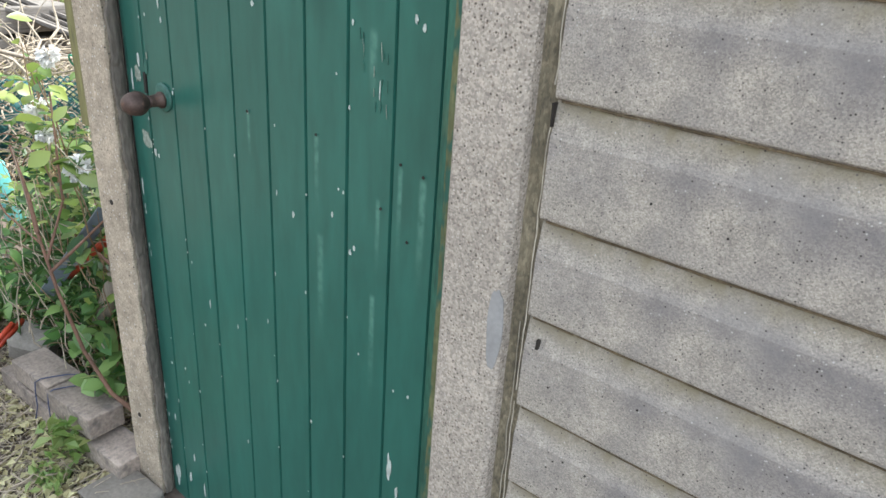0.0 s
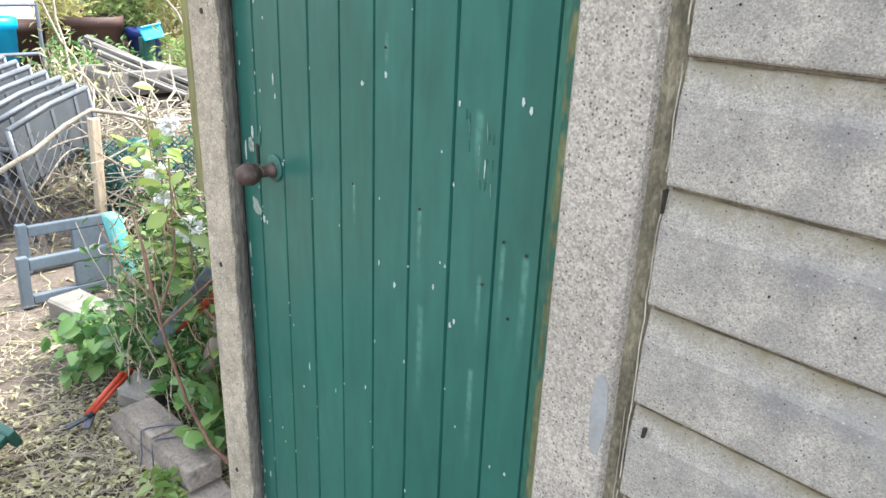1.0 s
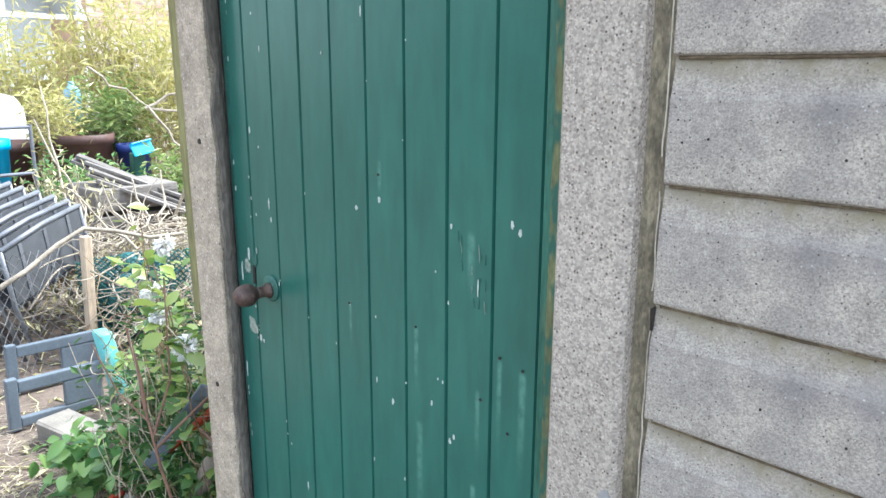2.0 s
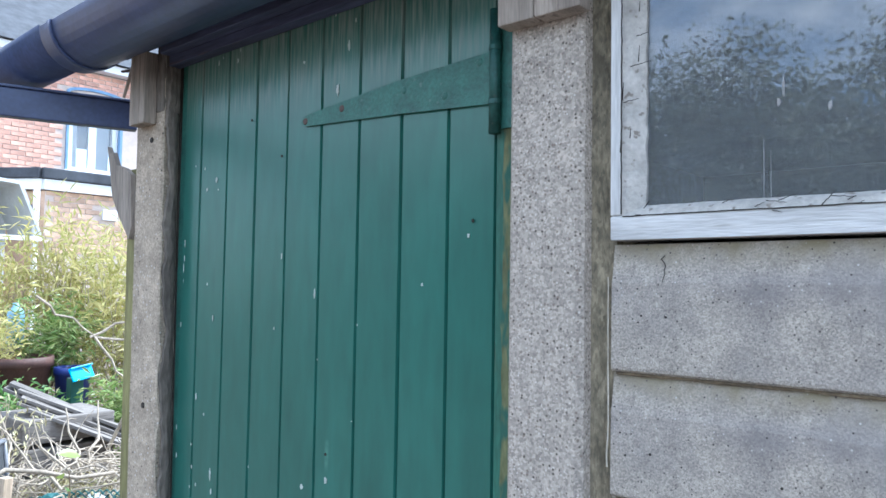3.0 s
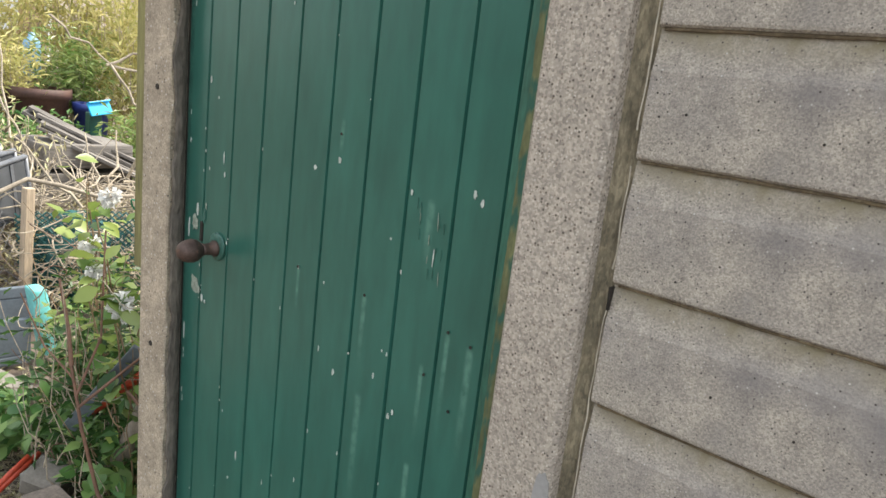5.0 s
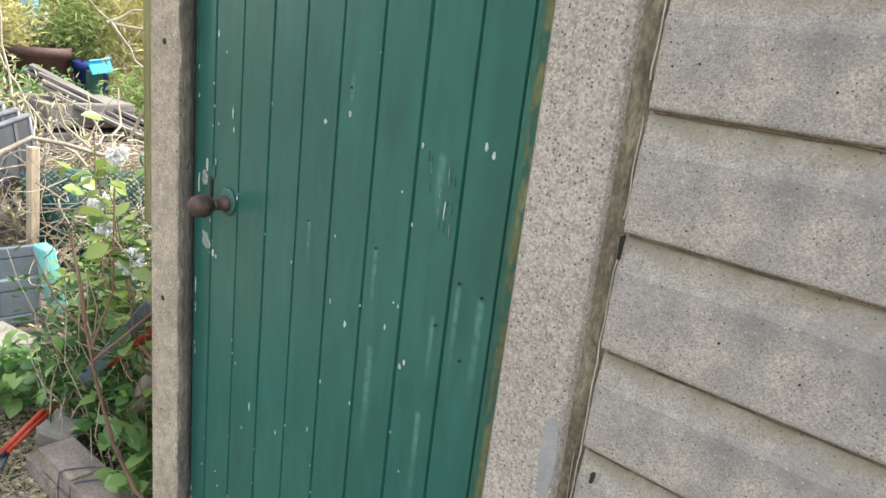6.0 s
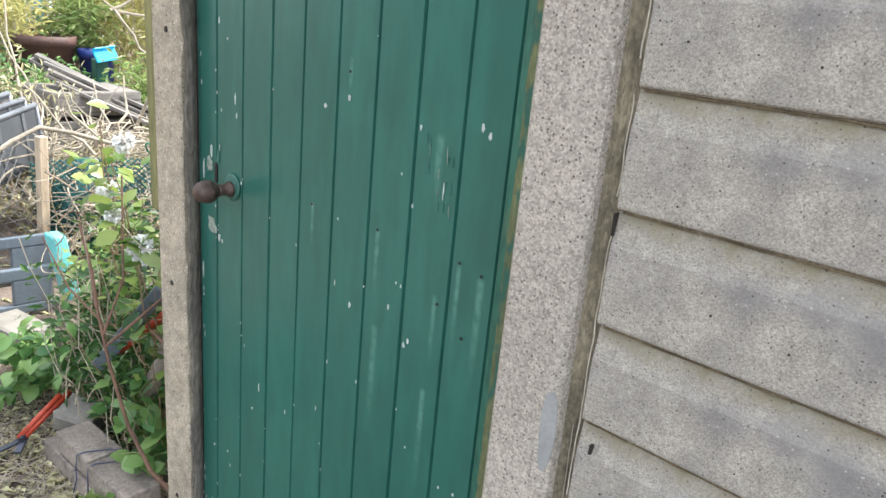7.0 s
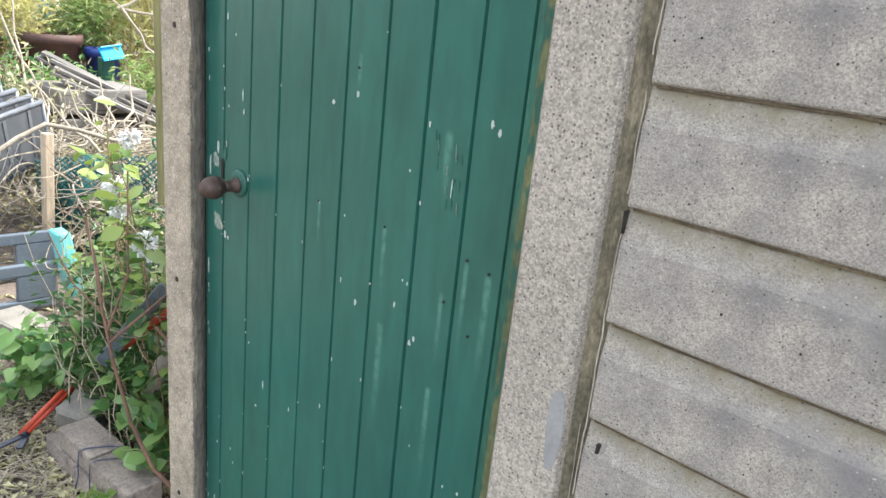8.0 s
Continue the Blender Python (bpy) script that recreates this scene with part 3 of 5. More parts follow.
def lean(bm):
    """The old post stands a little out of plumb."""
    for v in bm.verts:
        v.co.x -= LEAN * max(0.0, v.co.z - 0.2)
    return bm


part("shaft", lean(ragged_post(LX0, LX1, LY, 0.03, -0.03, 2.10, 0.009, 5.0, 0.003, 0.014)), M_POST_OLD, post_l)
for z in (1.913, 1.343, 0.776, 0.195):
    part("bolt_hole", lathe([(0.0065, 0.0), (0.006, 0.002)], 10, pose(-0.910 - 0.004 * (z - 0.2), LY - 0.0004, z, 90, 0, 0)), M_HOLE, post_l)

jamb = thing("trim", "rough dark jamb with a black gap along the door", "door jamb", kind="structure")
bm = bmesh.new()
rows = []
for i in range(221):
    z = -0.03 + 2.17 * i / 220
    w = 0.011 * noise.noise(Vector((3, 1, z * 9))) + 0.006 * noise.noise(Vector((3, 5, z * 31))) + 0.002 * noise.noise(Vector((3, 5, z * 110)))
    d = 0.0022 * noise.noise(Vector((9, 5, z * 28))) + 0.0012 * noise.noise(Vector((9, 2, z * 90)))
    e = 0.0020 * noise.noise(Vector((1, 5, z * 33)))
    xs = LX1 + 0.0035
    rows.append([bm.verts.new((u, v, z)) for u, v in ((xs - 0.004, LY + 0.010 + w), (xs + d, LY + 0.013 + w), (xs + d * 1.6, LY + 0.024 + w * 0.4), (xs + e - 0.003, LY + 0.031), (xs + e - 0.010, LY + 0.040), (xs - 0.016, LY + 0.041))])
for a, c in zip(rows, rows[1:]):
    for k in range(5):
        bm.faces.new((a[k], a[k + 1], c[k + 1], c[k]))
bmesh.ops.recalc_face_normals(bm, faces=bm.faces)
part("jamb_face", lean(bm), M_JAMB, jamb, "dark ragged weathered jamb face")
part("dark_gap", lean(box((LX1 - 0.013, 0.0015, -0.03), (LX1 - 0.005, 0.03, 2.14))), M_HOLE, jamb, "black gap beside the door")
part("jamb_top", lean(box((-0.869, LY - 0.003, 1.97), (-0.8432, 0.0, 2.16), 0.004, None, 0.0015)), M_JAMB, jamb)

# mortar between the post and the panels
joint = tagged(thing("trim", "dark olive mortar fillet with lime lines", "mortar", kind="structure"))
bm = bmesh.new()
n = 120
rings = []
for i in range(n + 1):
    z = -0.04 + 2.1 * i / n
    a = 0.0022 * noise.noise(Vector((2, 7, z * 22)))
    b = 0.0025 * noise.noise(Vector((6, 1, z * 30)))
    pts = [(0.149, 0.0), (0.154, -0.032 + a), (0.172 + b, -0.024 + a), (0.190 + b, -0.028 + b), (0.205, 0.0)]
    rings.append([bm.verts.new((u, v, z)) for u, v in pts])
for p, q in zip(rings, rings[1:]):
    for k in range(4):
        bm.faces.new((p[k], p[k + 1], q[k + 1], q[k]))
bmesh.ops.recalc_face_normals(bm, faces=bm.faces)
part("mortar_fillet", bm, M_MORTAR, joint)
for x, y, z0, z1 in ((0.171, -0.0285, 0.40, 0.92), (0.1815, -0.0365, 0.3, 0.80), (0.182, -0.0365, 0.82, 1.19), (0.182, -0.0365, 1.24, 1.36), (0.183, -0.037, 1.40, 1.62)):
    pts = [(x + 0.003 * noise.noise(Vector((x * 90, 2, z * 25))), y + 0.001 * noise.noise(Vector((4, 2, z * 60))), z) for z in np.linspace(z0, z1, 60)]
    part("lime_line", tube(pts, 0.0011, 0.0007, 5), M_LIME, joint)
part("crevice", box((0.1845, PANEL_Y - 0.0008, 1.192), (0.1872, -0.01, 1.220), 0.0008, None, 0.0009), M_HOLE, joint)

# ---- green door ----
door = thing("door_1", "green painted tongue-and-groove shed door with chipped paint", "door", kind="structure")
EDGES = [-0.012] + [-0.1005 - 0.0975 * k for k in range(8)] + [-0.8495]
for k, (xr, xl) in enumerate(zip(EDGES, EDGES[1:])):
    g, dip = 0.0036, 0.010
    off = random.uniform(-0.0008, 0.0008)
    prof = [(xl + 0.0009, 0.03), (xl + 0.0009, dip), (xl + g, off), (xr - g, off), (xr - 0.0009, dip), (xr - 0.0009, 0.03)]
    bm = bmesh.new()
    rows = []
    for i in range(25):
        z = -0.045 + (2.12 + 0.045) * i / 24
        wob = 0.0006 * noise.noise(Vector((k * 9.1, z * 3, 2)))
        rows.append([bm.verts.new((u + wob, v + 0.0005 * noise.noise(Vector((k, z * 5, u * 40))), z)) for u, v in prof])
    for p, q in zip(rows, rows[1:]):
        for j in range(5):
            bm.faces.new((p[j], p[j + 1], q[j + 1], q[j]))
    bm.faces.new(rows[0][::-1])
    bm.faces.new(rows[-1])
    bmesh.ops.recalc_face_normals(bm, faces=bm.faces)
    part("board", bm, M_GREEN, door)
part("backing", box((-0.875, 0.0305, -0.04), (0.045, 0.045, 2.12)), M_HOLE, door)
part("closing_strip", box((-0.874, 0.0045, -0.04), (-0.8505, 0.03, 2.11), 0.002), M_GREEN_WORN, door, "worn painted strip on the closing side")
part("edge_strip", box((-0.0115, 0.0006, -0.04), (0.0535, 0.03, 2.05), 0.002), M_EDGE, door, "mossy stained strip along the door edge")

bm = bmesh.new()
rows = []
for i in range(161):
    z = -0.03 + 2.03 * i / 160
    w = 0.003 * noise.noise(Vector((4, 2, z * 19))) + 0.0018 * noise.noise(Vector((4, 7, z * 60)))
    rows.append([bm.verts.new((u, v, z)) for u, v in ((0.0015 + w, 0.001), (0.0022 + w, -0.0012), (0.047, -0.0012))])
for a, c in zip(rows, rows[1:]):
    for k in range(2):
        bm.faces.new((a[k], a[k + 1], c[k + 1], c[k]))
bmesh.ops.recalc_face_normals(bm, faces=bm.faces)
part("seam", bm, M_SEAM, door, "olive moss along the hinge side")


def blot(x, z, w, h, seed, y=-0.0014, lean=0.0):
    """A ragged flake where the paint has come away."""
    n = 20
    ring = []
    for i in range(n):
        a = 2 * math.pi * i / n
        s = 1 + 0.55 * noise.noise(Vector((math.cos(a) * 1.6, math.sin(a) * 1.6, seed))) + 0.45 * noise.noise(Vector((math.cos(a) * 4, math.sin(a) * 4, seed)))
        u, v = math.cos(a) * w / 2 * s, math.sin(a) * h / 2 * s
        ring.append((x + u + lean * v, z + v))
    return prism(ring, "y", y, y + 0.0008)


CHIPS_TOP = [(-0.779, 2.078, 4, 12), (-0.725, 2.056, 4, 14), (-0.709, 2.064, 3, 8), (-0.656, 2.048, 7, 12), (-0.648, 2.068, 3, 9), (-0.325, 2.010, 8, 18), (-0.361, 2.072, 5, 9),
             (-0.309, 2.050, 4, 10), (-0.445, 2.004, 7, 8), (-0.352, 1.938, 10, 22), (-0.755, 1.797, 9, 8), (-0.721, 1.814, 8, 12), (-0.801, 1.850, 4, 5), (-0.765, 1.841, 4, 7), (-0.713, 1.794, 4, 5),
             (-0.059, 1.679, 6, 10), (-0.148, 1.608, 6, 6), (-0.497, 1.656, 5, 15), (-0.401, 1.590, 5, 20), (-0.514, 1.524, 5, 6), (-0.290, 1.541, 3, 5), (-0.743, 1.603, 5, 7), (-0.719, 1.535, 4, 15)]
CHIPS_MID = [(-0.741, 1.341, 7, 6), (-0.772, 1.373, 7, 16), (-0.423, 1.256, 12, 11), (-0.360, 1.279, 9, 13), (-0.712, 1.227, 8, 26), (-0.707, 1.193, 6, 13), (-0.764, 1.197, 6, 8), (-0.786, 1.189, 4, 6),
             (-0.187, 1.258, 5, 12), (-0.064, 1.278, 8, 14), (-0.049, 1.268, 9, 13), (-0.129, 1.170, 3, 30), (-0.222, 1.178, 5, 6), (-0.449, 1.072, 5, 9), (-0.375, 1.064, 4, 6), (-0.585, 1.011, 4, 6),
             (-0.187, 0.890, 8, 13), (-0.178, 0.900, 6, 14), (-0.216, 0.993, 4, 6), (-0.331, 0.914, 7, 14), (-0.231, 0.944, 6, 12), (-0.375, 0.942, 4, 12), (-0.841, 0.825, 7, 40)]
CHIPS_LOW = [(-0.637, 0.560, 7, 8), (-0.612, 0.622, 5, 22), (-0.670, 0.700, 5, 8), (-0.516, 0.607, 4, 12), (-0.415, 0.663, 4, 10), (-0.078, 0.668, 5, 6), (-0.045, 0.672, 6, 7), (-0.163, 0.703, 4, 6),
             (-0.737, 0.399, 5, 9), (-0.726, 0.366, 4, 8), (-0.503, 0.319, 6, 10), (-0.796, 0.388, 7, 9), (-0.820, 0.035, 24, 95), (-0.836, 0.216, 6, 16), (-0.807, 0.223, 5, 24), (-0.682, 0.362, 4, 9),
             (-0.735, 0.135, 7, 24), (-0.081, 0.500, 16, 60), (-0.060, 0.455, 9, 36), (-0.760, 0.06, 12, 40), (-0.70, 0.05, 8, 50)]
CHIPS = CHIPS_TOP + CHIPS_MID + CHIPS_LOW
random.seed(11)
for i, (x, z, w, h) in enumerate(CHIPS):
    part("paint_chip", blot(x, z, w / 1000 * 0.7, h / 1000 * 0.8, i * 3.7), M_CHIP, door)
# flaked edge of the closing side and the bare places round the lock
for i in range(22):
    z = random.uniform(0.05, 1.55) ** 1.2
    part("paint_chip", blot(-0.847 + random.uniform(0, 0.012), z, random.uniform(0.001, 0.0028), random.uniform(0.004, 0.020), i * 1.3 + 50), M_CHIP, door)
for i in range(38):
    x, z = random.choice((EDGES[2:9] + EDGES[7:9] * 2)) + random.uniform(-0.007, 0.007), random.uniform(0.1, 1.5)
    part("paint_chip", blot(x, z, random.uniform(0.0015, 0.004), random.uniform(0.002, 0.009), i * 2.3 + 90), M_CHIP, door)
for i, (x, z, w, h) in enumerate(((-0.811, 1.075, 20, 36), (-0.803, 1.105, 8, 30), (-0.778, 1.095, 10, 34), (-0.800, 0.938, 34, 34), (-0.772, 0.918, 10, 14), (-0.835, 1.06, 6, 40), (-0.770, 1.118, 5, 14), (-0.76, 0.915, 6, 9))):
    part("paint_chip", blot(x, z, w / 1000, h / 1000, i * 7.7 + 400, -0.0016, -0.35 if i == 3 else 0), (M_PRIMER_DULL, M_CHIP, M_GREEN_WORN, M_PRIMER_DULL, M_CHIP, M_CHIP, M_PRIMER_DULL, M_CHIP)[i], door)
# fine scratches below an old knock
for i in range(16):
    x = random.uniform(-0.178, -0.108)
    z = 1.265 - 0.09 * random.random() - max(0.0, 0.03 - abs(x + 0.13)) * random.uniform(0, 2.4)
    part("paint_chip", blot(x, z, random.uniform(0.0006, 0.0014), random.uniform(0.006, 0.024), i * 1.9 + 700, -0.0012, random.uniform(-0.15, 0.05)), M_GREEN_WORN if i % 3 else M_PRIMER_DULL, door)
# old nail holes
for x, z in ((-0.268, 1.072), (-0.081, 1.069), (-0.036, 1.061), (-0.449, 1.073), (-0.36, 1.322), (-0.119, 0.988), (-0.05, 1.70), (-0.062, 0.95), (-0.502, 1.84), (-0.60, 1.92)):
    part("nail_hole", lathe([(0.0026, 0.0), (0.0024, 0.0012)], 10, pose(x, -0.0022, z, 90, 0, 0)), M_HOLE, door)

# knob and lock
part("escutcheon", lathe([(0.029, 0.0), (0.029, 0.002), (0.025, 0.0045), (0.012, 0.005)], 28, pose(-0.720, -0.001, 1.044, 90, 0, 0)), M_GREEN_WORN, door, "round painted knob plate", True)
neck = [(0.0165, 0.004), (0.0165, 0.010), (0.0125, 0.014), (0.0115, 0.030), (0.014, 0.036)]
part("knob_neck", lathe(neck, 24, pose(-0.720, -0.001, 1.040, 90, 0, 0)), M_RUST, door, "rusty knob neck", True)
ball = [(0.012, 0.036), (0.017, 0.041), (0.0220, 0.048), (0.0236, 0.055), (0.0243, 0.057), (0.0236, 0.059), (0.0230, 0.066), (0.0198, 0.076), (0.013, 0.084), (0.005, 0.087)]
part("knob", lathe(ball, 32, pose(-0.720, -0.001, 1.040, 90, 0, 0)), M_RUST, door, "round brown rusted doorknob", True)
part("keyhole_slot", box((-0.790, -0.0025, 1.040), (-0.782, 0.004, 1.082), 0.001), M_HOLE, door)

# strap hinge
out = [(-0.445, 1.890), (-0.438, 1.903), (-0.40, 1.908), (-0.212, 1.927), (-0.020, 1.938), (-0.020, 1.863), (-0.212, 1.875), (-0.43, 1.885)]
part("hinge_strap", prism(out, "y", -0.0055, -0.001), M_GREEN_WORN, door, "tapered strap hinge painted over in green")
part("hinge_pin", tube([(-0.006, -0.012, 1.818), (-0.006, -0.012, 1.992)], 0.0085, None, 14), M_PIN, door, "", True)
for z in (1.862, 1.938):
    part("hinge_knuckle", tube([(-0.006, -0.012, z - 0.003), (-0.006, -0.012, z + 0.003)], 0.0096, None, 14), M_PIN, door)
part("hinge_plate", box((-0.002, -0.005, 1.825), (0.030, -0.0015, 1.985), 0.001), M_GREEN_WORN, door)
for x, z in ((-0.432, 1.894), (-0.335, 1.903), (-0.19, 1.910), (-0.105, 1.888), (-0.040, 1.926), (0.016, 1.885)):
    part("screw", lathe([(0.0065, 0.0), (0.005, 0.0016), (0.002, 0.002)], 12, pose(x, -0.0052, z, 90, 0, 0)), M_RUST if x < -0.3 else M_GREEN_WORN, door)

# ---- timbers over the door ----
cap_r = thing("timber_block", "grooved grey weathered timber block on the concrete post", "timber", "timber blocks on the posts")
bm = bmesh.new()
for x0, x1 in ((0.050, 0.104), (0.1055, 0.169)):
    add_box(bm, (x0, -0.083, 1.935), (x1, -0.0555, 2.09), 0.003)
part("block", bm, M_TIMBER, cap_r)
cap_l = thing("timber_block", "grooved grey weathered timber block on the concrete post", "timber", "timber blocks on the posts")
bm = bmesh.new()
for x0, x1 in ((-0.966, -0.953), (-0.952, -0.925), (-0.924, -0.900)):
    add_box(bm, (x0, -0.070, 1.945), (x1, -0.0405, 2.10), 0.003)
part("block", bm, M_TIMBER, cap_l)
fascia = tagged(thing("fascia_board", "dark weathered timber fascia under the gutter", "fascia"))
part("board", box((-1.02, -0.075, 2.105), (2.2, -0.0525, 2.193), 0.003), M_FASCIA_HAZE, fascia)
part("flaked_strip", box((-0.80, -0.0775, 2.150), (-0.30, -0.0755, 2.166), 0.0006, None, 0.0006), M_ROSE_STEM, fascia, "reddish bare wood where paint has flaked")
part("batten", box((-0.875, -0.052, 2.092), (0.05, 0.03, 2.19), 0.003), M_FASCIA_HAZE, fascia)
# strip coloured dark to stand in for the shadow above the boards
part("door_head", box((-0.875, -0.030, 2.070), (0.05, -0.004, 2.0915), 0.002), M_FASCIA_HAZE, fascia)


def half_round(x0, x1, y, z, r, t=0.003):
    """A half-round gutter, open above."""
    out = []
    for i in range(19):
        a = math.pi + math.pi * i / 18
        out.append((y + r * math.cos(a), z + r * math.sin(a)))
    for i in range(19):
        a = 2 * math.pi - math.pi * i / 18
        out.append((y + (r - t) * math.cos(a), z + (r - t) * math.sin(a)))
    bm = prism(out, "x", x0, x1)
    return bm


gutter = thing("gutter", "black plastic half-round gutter along the shed eave", "gutter")
def flat_ends(ob):
    """Round sides, but square-cut ends and lips."""
    for f in ob.data.polygons:
        if abs(f.normal.x) > 0.9 or f.normal.z > 0.95:
            f.use_smooth = False


flat_ends(part("trough", half_round(-1.03, 2.2, -0.157, 2.135, 0.080), M_BLACK_HAZE, gutter, "", True))
flat_ends(part("union_clip", half_round(-0.985, -0.966, -0.157, 2.135, 0.0835, 0.003), M_BLACK_HAZE, gutter, "", True))
gutter2 = thing("gutter", "short black plastic gutter length tucked into the next one", "gutter")
run = half_round(-0.70, 0.03, 0, 0, 0.072)
bmesh.ops.transform(run, matrix=pose(-1.075, -0.162, 2.142, 0, -1.5, 0), verts=run.verts)
flat_ends(part("trough", run, M_BLACK_HAZE, gutter2, "", True))

# ---- window ----
window = thing("window_1", "old window with flaking white paint and dusty glass", "window", kind="structure")
WX0, WX1, WZ0, WZ1 = 0.190, 1.118, 1.662, 2.118
FY = -0.046
for nm, lo, hi in (("bottom_rail", (WX0, FY, WZ0), (WX1, 0.01, WZ0 + 0.028)), ("top_rail", (WX0, FY, WZ1 - 0.028), (WX1, 0.01, WZ1)),
                   ("stile", (WX0, FY, WZ0 + 0.0285), (WX0 + 0.014, 0.01, WZ1 - 0.0285)), ("stile", (WX1 - 0.014, FY, WZ0 + 0.0285), (WX1, 0.01, WZ1 - 0.0285))):
    part(nm, box(lo, hi, 0.002, None, 0.0004), M_WHITE_UP if nm == "stile" else M_WHITE, window)


def putty_run(p0, p1, inward, n=60):
    """A sloping bead of putty, cracked and uneven."""
    bm = bmesh.new()
    p0, p1, inward = Vector(p0), Vector(p1), Vector(inward)
    a, b, c, d = [], [], [], []
    for i in range(n + 1):
        p = p0.lerp(p1, i / n)
        k = noise.noise(p * 45) * 0.0018 + noise.noise(p * 140) * 0.0009
        gap = 0.004 if noise.noise(p * 21 + Vector((7, 0, 0))) > 0.42 else 0.0
        a.append(bm.verts.new(p + Vector((0, 0.0005 + k * 0.3, 0))))
        b.append(bm.verts.new(p + inward * 0.5 + Vector((0, 0.003 + k + gap, 0))))
        c.append(bm.verts.new(p + inward * (1 + k * 40) + Vector((0, 0.012 + k, 0))))
        d.append(bm.verts.new(p + inward * (1 + k * 40) + Vector((0, 0.020, 0))))
    for r0, r1 in ((a, b), (b, c), (c, d)):
        for i in range(n):
            bm.faces.new((r0[i], r0[i + 1], r1[i + 1], r1[i]))
    bmesh.ops.recalc_face_normals(bm, faces=bm.faces)
    return bm


part("putty", putty_run((WX0 + 0.014, FY + 0.002, WZ0 + 0.028), (WX1 - 0.014, FY + 0.002, WZ0 + 0.028), (0, 0, 0.012)), M_PUTTY, window)
part("putty", putty_run((WX0 + 0.014, FY + 0.002, WZ0 + 0.028), (WX0 + 0.014, FY + 0.002, WZ1 - 0.028), (0.024, 0, 0)), M_PUTTY, window)
# the open joint between putty and frame
for p0, p1 in (((WX0 + 0.016, WZ0 + 0.0275), (WX1 - 0.016, WZ0 + 0.0275)), ((WX0 + 0.0142, WZ0 + 0.03), (WX0 + 0.0142, WZ1 - 0.03))):
    pts = [(p0[0] + (p1[0] - p0[0]) * q + 0.0008 * noise.noise(Vector((q * 40, 3, 1))), FY - 0.0002, p0[1] + (p1[1] - p0[1]) * q + 0.0008 * noise.noise(Vector((q * 40, 9, 1)))) for q in np.linspace(0, 1, 90)]
    part("crack", tube(pts, 0.0008, 0.0008, 4), M_HOLE, window)
random.seed(17)
for i in range(34):
    if i < 22:
        x, z, L, a = random.uniform(0.21, 0.62), WZ0 + random.uniform(0.022, 0.040), random.uniform(0.006, 0.022), random.uniform(-0.5, 0.9)
    else:
        x, z, L, a = WX0 + random.uniform(0.010, 0.036), random.uniform(1.70, 2.0), random.uniform(0.008, 0.026), random.choice((0.1, 0.1, 1.5, 1.7))
    yy = FY + 0.0008 if z < WZ0 + 0.028 or x < WX0 + 0.014 else FY + 0.0035
    pts = [(x + L * q * math.cos(a), yy - 0.0016, z + L * q * math.sin(a) + 0.0012 * noise.noise(Vector((i, q * 5, 1)))) for q in np.linspace(0, 1, 7)]
    part("crack", tube(pts, 0.0006, 0.0003, 4), M_HOLE, window)
glass = part("pane", box((WX0 + 0.012, FY + 0.018, WZ0 + 0.02), (WX1 - 0.012, FY + 0.022, WZ1 - 0.02)), M_GLASS, window, "dusty window pane")
glass.visible_shadow = False
for i, (x, z, w, h) in enumerate(((0.377, 1.815, 2.5, 20), (0.372, 1.80, 4, 8), (0.42, 1.79, 4, 8), (0.357, 1.73, 0.8, 60), (0.364, 1.72, 0.8, 50))):
    part("dirt_mark", blot(x, z, w / 1000, h / 1000, i * 5.1, FY + 0.0168), M_PATCH, window)

# ---- left edge of the shed ----
timber = thing("timber_batten", "greenish weathered timber batten fixed behind the concrete post", "timber batten")
part("upright", lean(box((-1.010, -0.032, 0.93), (-0.9615, -0.014, 1.86), 0.003)), M_TIMBER_GREEN, timber)
part("backing", lean(box((-1.07, 0.046, 1.70), (-0.94, 0.066, 2.10), 0.003)), M_FASCIA_HAZE, timber)
board = thing("broken_board", "broken splintered grey board nailed behind the post", "board")
part("board", prism([(-1.119, 1.921), (-1.102, 1.897), (-1.092, 1.905), (-1.07, 1.872), (-1.03, 1.862), (-0.998, 1.845), (-0.986, 1.73), (-0.998, 1.70), (-1.05, 1.755), (-1.085, 1.80), (-1.10, 1.86)], "y", -0.046, -0.034), M_TIMBER, board)
rail = thing("dark_rail", "dark flat rail fixed beyond the shed corner", "rail")
part("web", box((-0.016, -1.1, -0.036), (0.016, 0.02, 0.030), 0.003, pose(-1.16, 0.02, 2.012, 0, 0, -19)), M_BLACK_HAZE, rail)
part("top_lip", box((-0.02, -1.1, 0.0305), (0.02, 0.02, 0.037), 0.002, pose(-1.16, 0.02, 2.012, 0, 0, -19)), M_BLACK_HAZE, rail)
nail = thing("rusty_bracket", "small rusted bracket with a bent nail", "bracket")
part("arm", tube([(-0.94, -0.045, 2.075), (-1.04, -0.055, 2.083)], 0.007, 0.003, 6), M_RUST, nail)
part("bent_nail", tube([(-0.985, -0.055, 2.083), (-0.992, -0.06, 2.055), (-1.005, -0.065, 2.015)], 0.006, 0.003, 6), M_TIMBER, nail)
cord = thing("garden_twine", "loop of green plastic twine round the timber upright", "twine")
part("loop", tube([(-1.055 + 0.045 * math.cos(a), 0.02 + 0.04 * math.sin(a), 1.055 - 0.02 * math.cos(a * 2)) for a in np.linspace(2.4, 7.4, 22)], 0.0022, None, 6), M_ROPE, cord)
shade_board = thing("leaning_board", "short algae-covered board leaning by the shed wall", "board")
